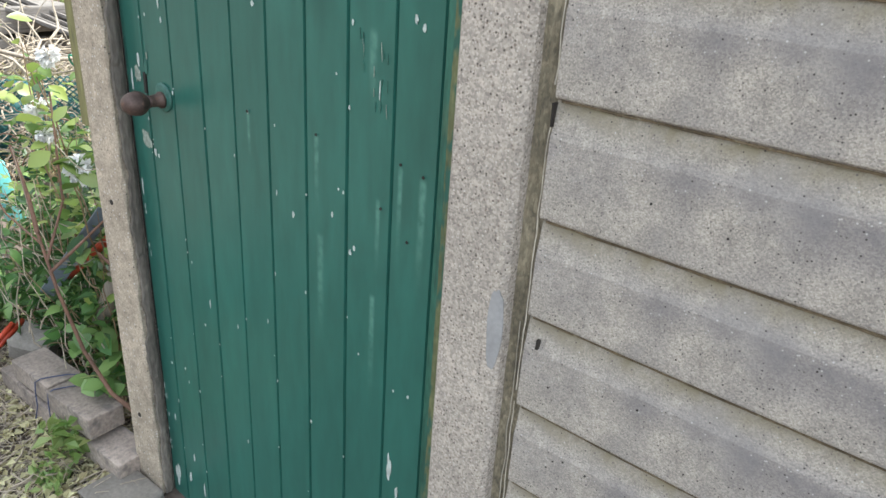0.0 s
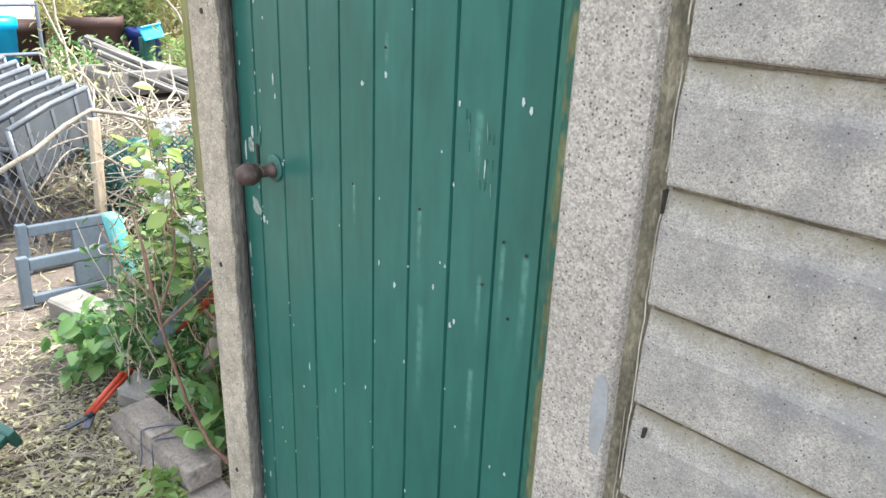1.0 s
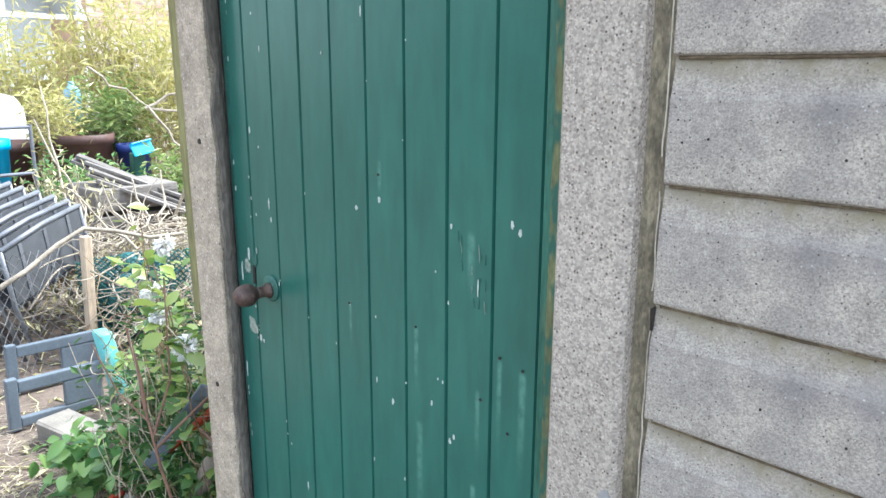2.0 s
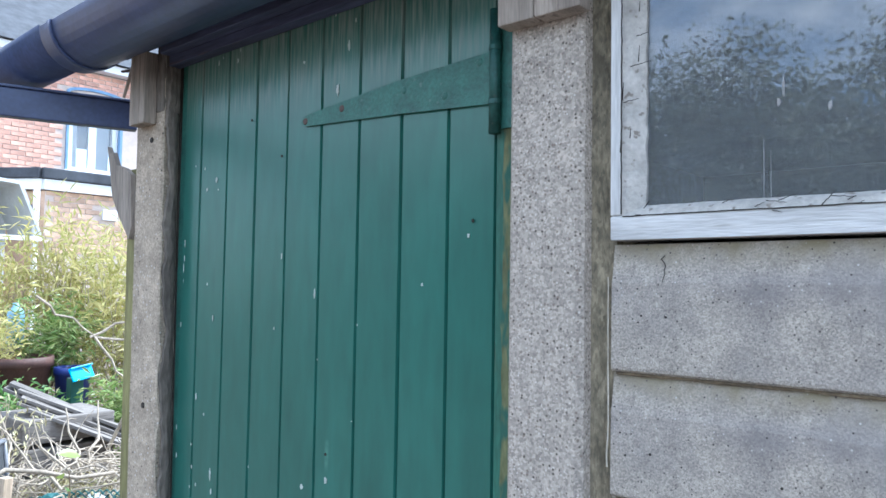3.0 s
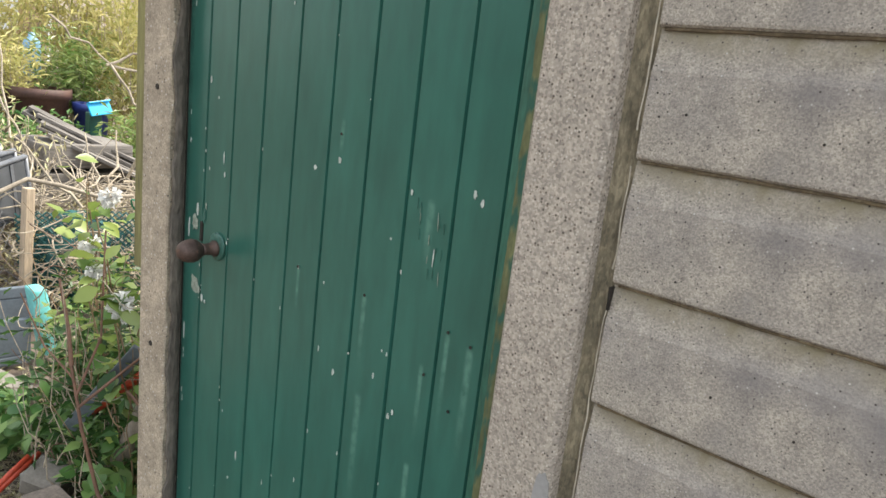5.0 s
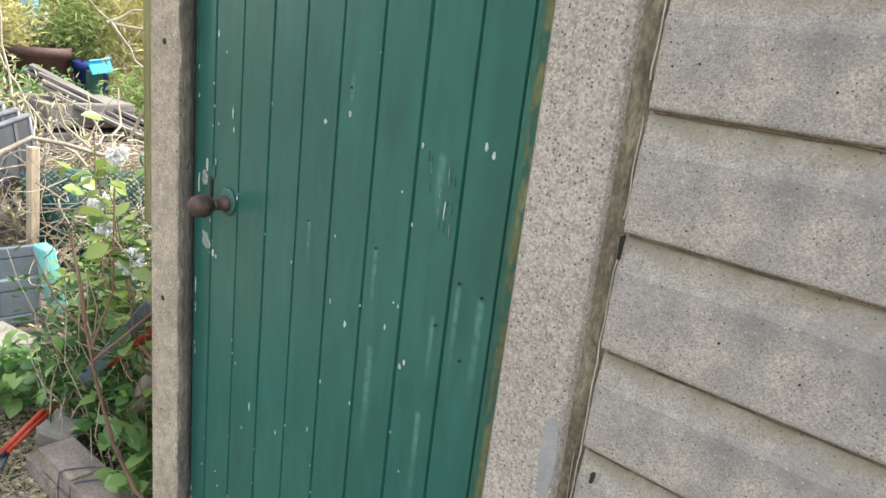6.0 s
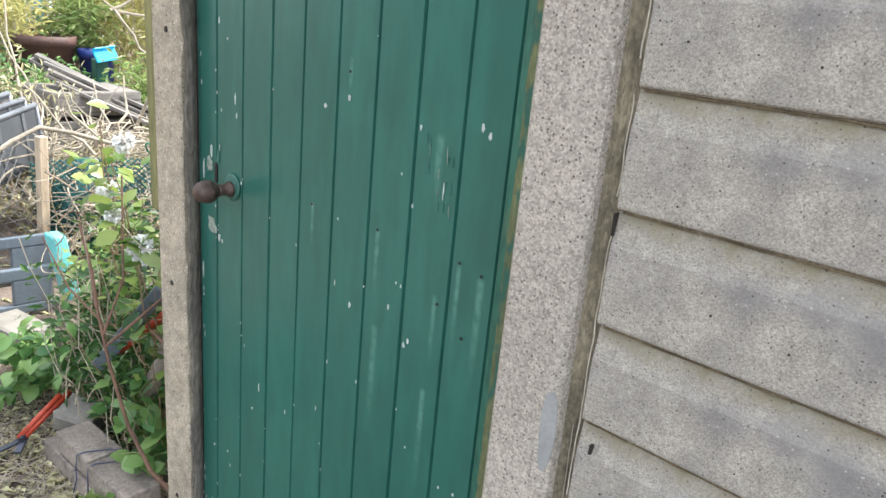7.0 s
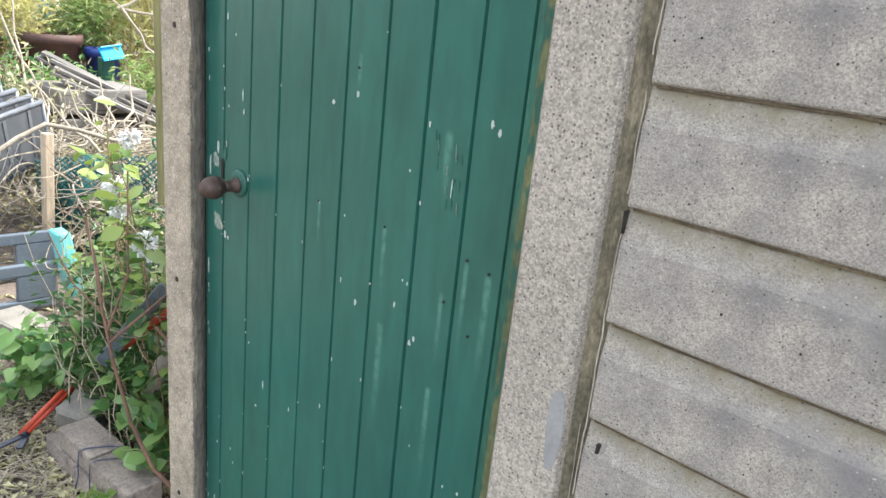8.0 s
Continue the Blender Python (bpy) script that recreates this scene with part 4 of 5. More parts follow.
part("board", box((-0.02, -0.01, 0), (0.02, 0.01, 0.42), 0.003, pose(-1.13, 0.06, 0.66, 0, 6, 0)), M_TIMBER_GREEN, shade_board)
part("prop", box((-0.015, -0.012, -0.03), (0.02, 0.012, 0.70), 0.003, pose(-1.10, 0.09, 0.0, 0, 0, 0)), M_TIMBER, shade_board)

# ---- low brick edging ----
SHED = set(bpy.data.objects)
edging = thing("brick_edging", "low edging of two courses of old grey-brown bricks", "brick edging")
bm = box((-0.1075, -0.051, -0.0325), (0.1075, 0.051, 0.0325), 0.005)
brick_me = mesh_of("brick", bm, M_BRICK_OLD)
random.seed(5)
for c, (z, xs) in enumerate(((0.012, (-1.03, -1.255, -1.48)), (0.094, (-1.15, -1.372)))):
    for x in xs:
        piece("brick", brick_me, edging, pose(x + random.uniform(-0.004, 0.004), -0.008 + 0.10 * (-1.04 - x) * 0.1 + random.uniform(-0.006, 0.006), z, random.uniform(-1.5, 1.5), random.uniform(-1.5, 1.5), random.uniform(-3, 3)))
slab = tagged(part("threshold_stone", box((-0.965, -0.15, -0.05), (-0.80, -0.002, 0.0), 0.008, None, 0.002), M_STONE), "worn concrete stone at the foot of the post", "stone")
rub = tagged(part("broken_stone", box((-0.07, -0.05, -0.04), (0.07, 0.05, 0.04), 0.015, pose(-1.56, 0.05, 0.085, 8, 12, 30), 0.006), M_STONE), "broken pale stone on the brick edging", "stone")
block = tagged(part("concrete_block", box((-0.16, -0.075, -0.05), (0.16, 0.075, 0.05), 0.012, pose(-2.36, 0.17, 0.02, 0, 2, 12), 0.003), M_STONE), "loose tan concrete block lying on soil", "block")


# ---- garden: helpers for plants ----
def add_blade(bm, m, length, width, fold=0.3):
    """A small leaf of two folded halves."""
    a = bm.verts.new(m @ Vector((0, 0, 0)))
    b = bm.verts.new(m @ Vector((length * 0.5, width / 2, fold * width / 2)))
    c = bm.verts.new(m @ Vector((length, 0, -0.12 * length)))
    d = bm.verts.new(m @ Vector((length * 0.5, -width / 2, fold * width / 2)))
    bm.faces.new((a, c, b))
    bm.faces.new((a, d, c))


def shrub(name, label, category, centre, size, leaves, leaf, mat, stems=6, stem_mat=None, upright=False, group="", seed=1, stem_r=0.006):
    """Stems rising from the foot and many small leaves round them, in loose clumps."""
    random.seed(seed)
    cx, cy, cz = centre
    sx, sy, sz = size
    t = thing(name, label, category, group, at=(cx, cy, cz))
    tips = []
    for k in range(stems):
        tip = Vector((random.uniform(-sx, sx) * 0.8, random.uniform(-sy, sy) * 0.8, sz * random.uniform(0.6, 1.0)))
        foot = Vector((tip.x * 0.35, tip.y * 0.35, -0.03))
        pts = wander(foot, tip, 6, 0.04 * sz)
        part("stem", tube(pts, stem_r, stem_r * 0.35, 5), stem_mat or M_TWIG, t)
        tips += pts[2:]
    bm = bmesh.new()
    for i in range(leaves):
        p = random.choice(tips) + Vector((random.gauss(0, sx * 0.24), random.gauss(0, sy * 0.24), random.gauss(0, sz * 0.13)))
        if p.z < 0.0:
            p.z = random.uniform(0.0, 0.1)
        L = leaf[0] * random.uniform(0.6, 1.3)
        pitch = random.uniform(-80, 10) if upright else random.uniform(-45, 45)
        m = pose(*p, random.uniform(-60, 60), pitch, random.uniform(0, 360))
        add_blade(bm, m, L, leaf[1] * random.uniform(0.7, 1.3))
    part("foliage", bm, mat, t)
    return t


# ---- leaf litter and trampled stems ----
random.seed(21)
bm = bmesh.new()
for i in range(7000):
    x = -0.93 - abs(random.gauss(0, 0.75))
    y = random.uniform(-0.85, -0.05) if random.random() < 0.7 else random.uniform(-0.1, 0.35)
    if x < -1.9 and random.random() < 0.55:
        continue
    z = ground_height(x, y) + random.uniform(0.002, 0.022)
    add_blade(bm, pose(x, y, z, random.uniform(-30, 30), random.uniform(-25, 25), random.uniform(0, 360)), random.uniform(0.010, 0.042), random.uniform(0.006, 0.024), 0.5)
tagged(part("leaf_litter", bm, M_LEAF_DRY), "pale dry cut leaves strewn over the soil", "leaf litter", kind="stuff")
bm = bmesh.new()
for i in range(1500):
    x, y = -0.93 - abs(random.gauss(0, 0.95)), random.uniform(-0.9, 0.1)
    a, L = random.uniform(0, math.pi), random.uniform(0.05, 0.28)
    z = ground_height(x, y) + random.uniform(0.005, 0.025)
    add_tube(bm, wander((x, y, z), (x + L * math.cos(a), y + L * math.sin(a), z + random.uniform(-0.005, 0.015)), 4, 0.012), random.uniform(0.001, 0.003), 0.0008, 4)
tagged(part("dry_stems", bm, M_STRAW), "dry straw-coloured stems lying on the soil", "stems", kind="stuff")
bm = bmesh.new()
for i in range(900):
    x, y = random.uniform(-5.5, -2.2), random.uniform(-0.6, 2.2)
    z = ground_height(x, y) + 0.006
    add_blade(bm, pose(x, y, z, random.uniform(-30, 30), random.uniform(-25, 25), random.uniform(0, 360)), random.uniform(0.03, 0.08), random.uniform(0.01, 0.03), 0.35)
for i in range(160):
    x, y = random.uniform(-5.5, -2.2), random.uniform(-0.6, 2.2)
    a, L = random.uniform(0, math.pi), random.uniform(0.1, 0.5)
    z = ground_height(x, y) + 0.008
    add_tube(bm, wander((x, y, z), (x + L * math.cos(a), y + L * math.sin(a), z + 0.01), 4, 0.02), 0.004, 0.001, 4)
tagged(part("garden_debris", bm, M_LEAF_DRY), "scattered dry leaves and twigs on the garden soil", "garden debris", kind="stuff")
sprig = shrub("weed", "small bright green weed at the foot of the bricks", "plant", (-1.12, -0.09, -0.01), (0.09, 0.05, 0.11), 60, (0.050, 0.030), M_LEAF_BRIGHT, 5, M_LEAF_MID, group="weeds", seed=3, stem_r=0.002)
shrub("weed", "small bright green weed on the littered soil", "plant", (-1.04, -0.16, -0.01), (0.07, 0.05, 0.06), 50, (0.03, 0.018), M_LEAF_BRIGHT, 4, M_LEAF_MID, group="weeds", seed=4, stem_r=0.002)


# ---- broad-leaved plants by the bricks ----
def broad_plant(name, label, stems, leaf_len, leaf_w, mat, per, seed, stem_mat, stem_r=0.004, spread=0.05, group="", start=0.15):
    """Bent stems, each with single broad leaves of their own."""
    random.seed(seed)
    t = thing(name, label, "plant", group)
    shapes = []
    for k in range(4):
        bm = bmesh.new()
        add_leaf(bm, Matrix(), leaf_len * random.uniform(0.8, 1.2), leaf_w * random.uniform(0.8, 1.15), random.uniform(0.1, 0.45), random.uniform(0.05, 0.5))
        shapes.append(mesh_of("leaf", bm, mat, True))
    for pts in stems:
        pts = [Vector(p) for p in pts]
        fine = []
        for a, b in zip(pts, pts[1:]):
            fine += [a.lerp(b, q) + Vector([random.uniform(-0.008, 0.008) for _ in range(3)]) for q in (0.0, 0.33, 0.66)]
        fine.append(pts[-1])
        part("stem", tube(fine, stem_r, stem_r * 0.4, 6), stem_mat, t)
        for i in range(per):
            q = random.uniform(start, 1.0) * (len(fine) - 1)
            p = fine[int(q)].lerp(fine[min(int(q) + 1, len(fine) - 1)], q % 1)
            p = p + Vector([random.uniform(-spread, spread) for _ in range(3)])
            piece("leaf", random.choice(shapes), t, pose(*p, random.uniform(-40, 40), random.uniform(-35, 45), random.uniform(-180, 180)) @ Matrix.Diagonal((*[random.uniform(0.65, 1.2)] * 3, 1)))
    return t


broad_plant("climbing_plant", "leafy light green climber beside the shed corner",
            [[(-1.25, 0.19, 0.0), (-1.30, 0.14, 0.35), (-1.42, 0.11, 0.70), (-1.50, 0.13, 1.02)], [(-1.20, 0.21, 0.0), (-1.22, 0.17, 0.4), (-1.36, 0.13, 0.8), (-1.40, 0.11, 0.95)],
             [(-1.32, 0.21, 0.0), (-1.50, 0.19, 0.45), (-1.62, 0.19, 0.78)], [(-1.18, 0.19, 0.1), (-1.24, 0.11, 0.55), (-1.30, 0.09, 0.86)], [(-1.5, 0.24, 0.1), (-1.62, 0.23, 0.6), (-1.66, 0.21, 0.92)]],
            0.064, 0.042, M_LEAF_CLIMBER, 42, 7, M_TWIG, 0.004, 0.075)
broad_plant("climbing_plant", "darker green climber growing behind the brick edging",
            [[(-1.30, 0.14, 0.0), (-1.42, 0.11, 0.4), (-1.50, 0.15, 0.66)], [(-1.4, 0.23, 0.0), (-1.55, 0.19, 0.35), (-1.70, 0.19, 0.55)], [(-1.2, 0.23, 0.1), (-1.26, 0.19, 0.5), (-1.3, 0.15, 0.7)],
             [(-1.55, 0.29, 0.0), (-1.72, 0.27, 0.3), (-1.85, 0.25, 0.45)]], 0.07, 0.045, M_LEAF_DARK, 30, 8, M_TWIG, 0.003, 0.10)
broad_plant("broad_leaved_plant", "light green broad-leaved plant spilling over the bricks",
            [[(-1.13, 0.10, 0.10), (-1.20, 0.06, 0.22), (-1.30, 0.03, 0.30)], [(-1.10, 0.12, 0.10), (-1.14, 0.08, 0.24), (-1.20, 0.07, 0.34)], [(-1.16, 0.12, 0.12), (-1.28, 0.10, 0.3), (-1.36, 0.08, 0.36)],
             [(-1.12, 0.10, 0.12), (-1.12, 0.04, 0.18), (-1.18, 0.0, 0.17)]], 0.068, 0.048, M_LEAF_MID, 16, 9, M_LEAF_BRIGHT, 0.003, 0.035)
broad_plant("broad_leaved_plant", "cluster of lobed green leaves by the loose block",
            [[(-2.0, 0.09, 0.0), (-2.05, 0.02, 0.10), (-2.12, -0.06, 0.12)], [(-2.0, 0.09, 0.0), (-2.0, 0.06, 0.13), (-1.98, 0.02, 0.17)], [(-1.95, 0.12, 0.0), (-1.86, 0.08, 0.12), (-1.80, 0.04, 0.16)],
             [(-2.0, 0.14, 0.0), (-2.08, 0.14, 0.12), (-2.15, 0.12, 0.16)], [(-1.9, 0.14, 0.0), (-1.9, 0.00, 0.09), (-1.92, -0.06, 0.10)], [(-1.9, 0.19, 0.0), (-1.85, 0.19, 0.14), (-1.8, 0.16, 0.3)]],
            0.062, 0.050, M_LEAF_MID, 34, 10, M_LEAF_MID, 0.003, 0.05)
broad_plant("ivy_sprig", "bright young leaves over the teal plastic panel", [[(-2.45, 0.45, 0.0), (-2.5, 0.44, 0.2), (-2.55, 0.42, 0.36)]], 0.07, 0.055, M_LEAF_BRIGHT, 12, 12, M_LEAF_BRIGHT, 0.003, 0.04)
broad_plant("climbing_plant", "light green climber hanging over the netting",
            [[(-1.9, 0.40, 0.0), (-1.95, 0.38, 0.4), (-1.98, 0.36, 0.75), (-1.95, 0.33, 0.95)], [(-2.0, 0.45, 0.0), (-2.02, 0.42, 0.5), (-2.05, 0.40, 0.85)], [(-1.8, 0.40, 0.0), (-1.82, 0.34, 0.3), (-1.88, 0.30, 0.6)],
             [(-1.75, 0.36, 0.0), (-1.78, 0.30, 0.35), (-1.80, 0.30, 0.72)]], 0.060, 0.040, M_LEAF_CLIMBER, 15, 17, M_TWIG, 0.004, 0.08)
broad_plant("climbing_plant", "mid green leafy tangle in front of the netting",
            [[(-1.7, 0.30, 0.0), (-1.75, 0.22, 0.3), (-1.78, 0.2, 0.5)], [(-1.5, 0.2, 0.1), (-1.52, 0.12, 0.4), (-1.55, 0.12, 0.62)],
             [(-1.45, 0.2, 0.1), (-1.42, 0.08, 0.3), (-1.5, 0.05, 0.45)], [(-1.6, 0.2, 0.0), (-1.62, 0.1, 0.2), (-1.7, 0.06, 0.34)]], 0.065, 0.036, M_LEAF_MID, 15, 18, M_STRAW, 0.004, 0.08)
random.seed(14)
undergrowth = shrub("undergrowth", "tangled low green undergrowth behind the bricks", "plant", (-1.58, 0.24, 0.0), (0.42, 0.20, 0.45), 2600, (0.05, 0.018), M_LEAF_DARK, 16, M_STRAW, seed=15, stem_r=0.003)
shrub("undergrowth", "fine grassy green undergrowth by the plastic frames", "plant", (-1.95, 0.46, 0.0), (0.38, 0.12, 0.30), 1300, (0.06, 0.012), M_LEAF_MID, 12, M_STRAW, seed=16, stem_r=0.003)

random.seed(72)
bramble = thing("bramble", "tangle of thin grey and brown stems with dark gaps", "bramble")
for i in range(120):
    x, y, z = random.uniform(-1.85, -1.10), random.uniform(0.04, 0.34), random.uniform(0.12, 0.82)
    a, L = random.uniform(0, 2 * math.pi), random.uniform(0.12, 0.42)
    z -= max(0.0, -1.45 - x) * 0.5
    p = bend((x, y, z), (x + L * math.cos(a), y + 0.3 * L * math.sin(a), z + L * random.uniform(-0.5, 0.7)), 0.03)
    part("stem", tube(p, random.uniform(0.0012, 0.0026), 0.0008, 5), random.choice((M_STRAW, M_BRANCH, M_TWIG, M_TWIG, M_ROSE_STEM)), bramble)
bm = bmesh.new()
for i in range(1500):
    p = (random.uniform(-1.8, -1.08), random.uniform(0.14, 0.36), random.uniform(0.05, 0.75))
    add_blade(bm, pose(*p, random.uniform(-70, 70), random.uniform(-50, 50), random.uniform(0, 360)), random.uniform(0.02, 0.05), random.uniform(0.008, 0.02))
part("foliage", bm, M_LEAF_DARK, bramble, "small dark green leaves")
random.seed(71)
stalks = thing("dry_stalks", "thin dry straw stalks rising among the plants", "stalks")
for i in range(26):
    x, y = random.uniform(-1.75, -1.12), random.uniform(0.0, 0.22)
    part("stalk", tube(wander((x, y, 0.0), (x + random.uniform(-0.22, 0.12), y + random.uniform(-0.12, 0.12), random.uniform(0.3, 0.95)), 6, 0.02), random.uniform(0.0018, 0.0035), 0.001, 5), M_STRAW if i % 3 else M_TWIG, stalks)

# rose with white flowers
rose = thing("rose_bush", "bare brown rose stem with white blooms", "rose")
for pts, r in (([(-1.0, 0.05, 0.12), (-1.05, 0.02, 0.17), (-1.13, 0.0, 0.28), (-1.18, -0.02, 0.45), (-1.24, -0.02, 0.60)], 0.008),
               ([(-1.24, -0.02, 0.60), (-1.28, -0.01, 0.68), (-1.36, 0.0, 0.80)], 0.008), ([(-1.21, -0.02, 0.53), (-1.25, 0.06, 0.66), (-1.36, 0.12, 0.92)], 0.005),
               ([(-1.20, -0.02, 0.50), (-1.16, 0.06, 0.58), (-1.08, 0.12, 0.68)], 0.006), ([(-1.18, 0.10, 0.52), (-1.08, 0.10, 0.50), (-1.0, 0.08, 0.49)], 0.006),
               ([(-1.23, -0.02, 0.57), (-1.36, -0.04, 0.62), (-1.46, -0.06, 0.74)], 0.004)):
    part("stem", tube(pts, r * 0.8, r * 0.5, 8), M_ROSE_STEM, rose)
random.seed(31)
for fx, fy, fz, fr in ((-1.25, 0.115, 0.735, 0.042), (-1.45, 0.12, 0.86, 0.034), (-1.42, 0.13, 0.79, 0.028), (-1.40, 0.15, 1.0, 0.032), (-1.36, 0.09, 0.81, 0.026)):
    bm = bmesh.new()
    for i in range(70):
        d = Vector((random.gauss(0.5, 1), random.gauss(-0.5, 1), random.gauss(0.2, 1))).normalized()
        m = Matrix.Translation(Vector((fx, fy, fz)) + d * fr * random.uniform(0.2, 0.7)) @ d.to_track_quat("X", "Z").to_matrix().to_4x4() @ pose(0, 0, 0, random.uniform(0, 360), random.uniform(20, 70), 0)
        add_blade(bm, m, fr * 0.55, fr * 0.5, 0.6)
    part("bloom", bm, M_PETAL, rose, "ruffled white bloom")

# ---- loppers ----
shears = thing("loppers", "red-handled loppers lying against the bricks", "loppers")
for k in (-1, 1):
    part("handle", tube([(-1.685, 0.055 + 0.016 * k, 0.115), (-1.67, -0.01 + 0.013 * k, 0.08), (-1.645, -0.10 + 0.010 * k, 0.03)], 0.0095, 0.009, 10), M_RED, shears, "red rubber grip", True)
    part("blade", box((-0.012, -0.011, -0.004), (0.062, 0.011, 0.004), 0.003, pose(-1.645, -0.104 + 0.010 * k, 0.020, 4, 8, -62 + 24 * k)), M_STEEL, shears)
part("bolt", lathe([(0.012, 0), (0.012, 0.01), (0.008, 0.013)], 12, pose(-1.645, -0.10, 0.026)), M_STEEL, shears)
tool = thing("blue_rail", "blue-grey plastic rail leaning behind the plants", "rail")
part("rail", box((-0.006, -0.021, 0.03), (0.006, 0.021, 0.42), 0.004, look((-1.20, 0.16, 0.64), (-1.47, 0.05, 0.28)) @ pose(0, 0, -0.45, 0, 0, 30)), M_GREYBLUE, tool)
tool2 = thing("red_handle", "red tool handle among the plants", "tool handle")
part("handle", tube([(-1.2, 0.19, 0.57), (-1.42, 0.12, 0.36)], 0.014, 0.012, 8), M_RED, tool2)
tool3 = thing("grey_pipe", "grey plastic pipe leaning by the post", "pipe")
part("pipe", tube([(-1.10, 0.17, 0.62), (-1.24, 0.14, 0.34), (-1.28, 0.13, 0.26)], 0.026, None, 12), M_TIMBER, tool3, "", True)
wire = thing("black_cable", "thin black cable looped over the bricks", "cable")
for cx in (-1.225, -1.30):
    part("cable", tube([(cx + 0.05, 0.04, 0.129), (cx + 0.02, 0.01, 0.1295), (cx, -0.025, 0.1295), (cx - 0.012, -0.052, 0.130), (cx - 0.018, -0.066, 0.122), (cx - 0.02, -0.069, 0.09), (cx - 0.02, -0.071, 0.04), (cx - 0.024, -0.08, 0.0)], 0.0018, None, 6), M_BLACK_HAZE, wire)
lid = thing("bin_lid", "corner of a dark green plastic bin lid", "bin lid")
part("lid", box((-0.25, -0.25, 0), (0.25, 0.25, 0.03), 0.01, pose(-1.66, -0.66, 0.08, 22, 8, 20)), M_DARKGREEN, lid)
part("rim", box((-0.26, 0.235, -0.03), (0.26, 0.262, 0.035), 0.008, pose(-1.66, -0.66, 0.08, 22, 8, 20)), M_DARKGREEN, lid)


# ---- grey plastic frames with a teal panel ----
def side_frame(x, y0, y1, z0, z1, lean):
    t = thing("plastic_frame", "grey-blue plastic side frame with a cut-out", "plastic frame", "grey plastic frames")
    m = Matrix.Translation((x, y0, z0)) @ pose(0, 0, 0, lean, 0, 0)
    w, h = y1 - y0, z1 - z0
    part("post", box((-0.018, 0, 0), (0.018, 0.045, h + 0.01), 0.006, m), M_GREYBLUE, t)
    part("top_bar", box((-0.016, 0.046, h - 0.055), (0.016, w, h - 0.004), 0.006, m), M_GREYBLUE, t)
    part("bottom_bar", box((-0.016, 0.046, 0.012), (0.016, w, 0.052), 0.006, m), M_GREYBLUE, t)
    part("end_panel", box((-0.014, w * 0.58, 0.053), (0.014, w, h - 0.056), 0.005, m), M_GREYBLUE, t)
    return t


side_frame(-2.66, 0.01, 0.40, -0.02, 0.20, -1.5)
side_frame(-3.02, 0.12, 0.53, -0.02, 0.215, -1.5)
teal = thing("teal_panel", "curved teal plastic panel between the grey frames", "plastic panel")
bm = box((-2.73, 0.0, 0.0), (-2.625, 0.06, 0.31), 0.012)
for v in bm.verts:
    v.co.y += 0.405 + 0.05 * math.sin((v.co.z - 0.31) * 5) ** 2
part("panel", bm, M_TEAL, teal, "", True)


# ---- stacked sling chairs ----
def chair(group):
    t = thing("garden_chair", "grey metal garden chair with dark sling, stacked", "chair", group)
    w = 0.66
    part("top_rail", tube([(0, 0, 0.70), (0, w * 0.5, 0.715), (0, w, 0.70)], 0.014, None, 8), M_CHAIR, t, "", True)
    part("back_sling", box((-0.004, 0.02, 0.40), (0.004, w - 0.02, 0.69), 0.003), M_SLING, t, "dark woven sling")
    for y in (0.0, w):
        part("back_leg", tube([(0, y, 0.70), (0.0, y, 0.40), (0.06, y, 0.0)], 0.012, None, 8), M_CHAIR, t, "", True)
        part("front_leg", tube([(-0.42, y, 0.38), (-0.45, y, 0.0)], 0.012, None, 8), M_CHAIR, t, "", True)
        part("armrest", tube([(0, y, 0.60), (-0.25, y, 0.60), (-0.42, y, 0.56), (-0.42, y, 0.38)], 0.013, None, 8), M_CHAIR, t, "", True)
    for y in (0.13, 0.33, 0.53):
        part("back_strap", box((0.0045, y - 0.012, 0.40), (0.009, y + 0.012, 0.69), 0.001), M_CHAIR, t)
    part("seat_sling", box((-0.42, 0.02, 0.375), (-0.01, w - 0.02, 0.385), 0.003), M_SLING, t, "dark woven sling")
    part("seat_rail", tube([(-0.42, 0, 0.38), (-0.42, w, 0.38)], 0.012, None, 8), M_CHAIR, t, "", True)
    return t


c0 = chair("stacked garden chairs")
c0.matrix_basis = pose(-3.38, 0.34, -0.12, 10, 0, 36)
for i in range(1, 8):
    copy_thing(c0, pose(-3.38 - 0.075 * i, 0.34 - 0.045 * i, -0.12 + 0.018 * i, 10, 0, 36 + random.uniform(-2, 2)))
table = thing("garden_table", "grey garden table with a pale top", "table")
part("tabletop", box((-4.9, -0.2, 0.42), (-4.1, 0.40, 0.45), 0.006), M_SHEET, table)
for x in (-4.85, -4.15):
    for y in (-0.15, 0.35):
        part("leg", tube([(x, y, -0.03), (x, y, 0.42)], 0.014, None, 8), M_CHAIR, table)
frame2 = thing("metal_rack", "thin grey metal rack standing in the garden", "rack")
for a, b in (((-5.2, 0.72, -0.03), (-5.2, 0.72, 0.95)), ((-5.2, 1.05, -0.03), (-5.2, 1.05, 0.95)), ((-5.2, 0.72, 0.93), (-5.2, 1.05, 0.93)), ((-5.2, 0.72, 0.60), (-5.2, 1.05, 0.60)), ((-5.2, 0.72, 0.93), (-5.7, 0.70, 1.02))):
    part("bar", tube([a, b], 0.013, None, 8), M_CHAIR, frame2)

# ---- stake, netting and wire ----
stake = thing("wooden_stake", "pale wooden stake holding the netting", "stake")
part("stake", box((-0.022, -0.022, -0.05), (0.022, 0.022, 0.66), 0.004, pose(-3.2, 0.575, -0.03, -2, 1, 12)), M_TIMBER_PALE, stake)


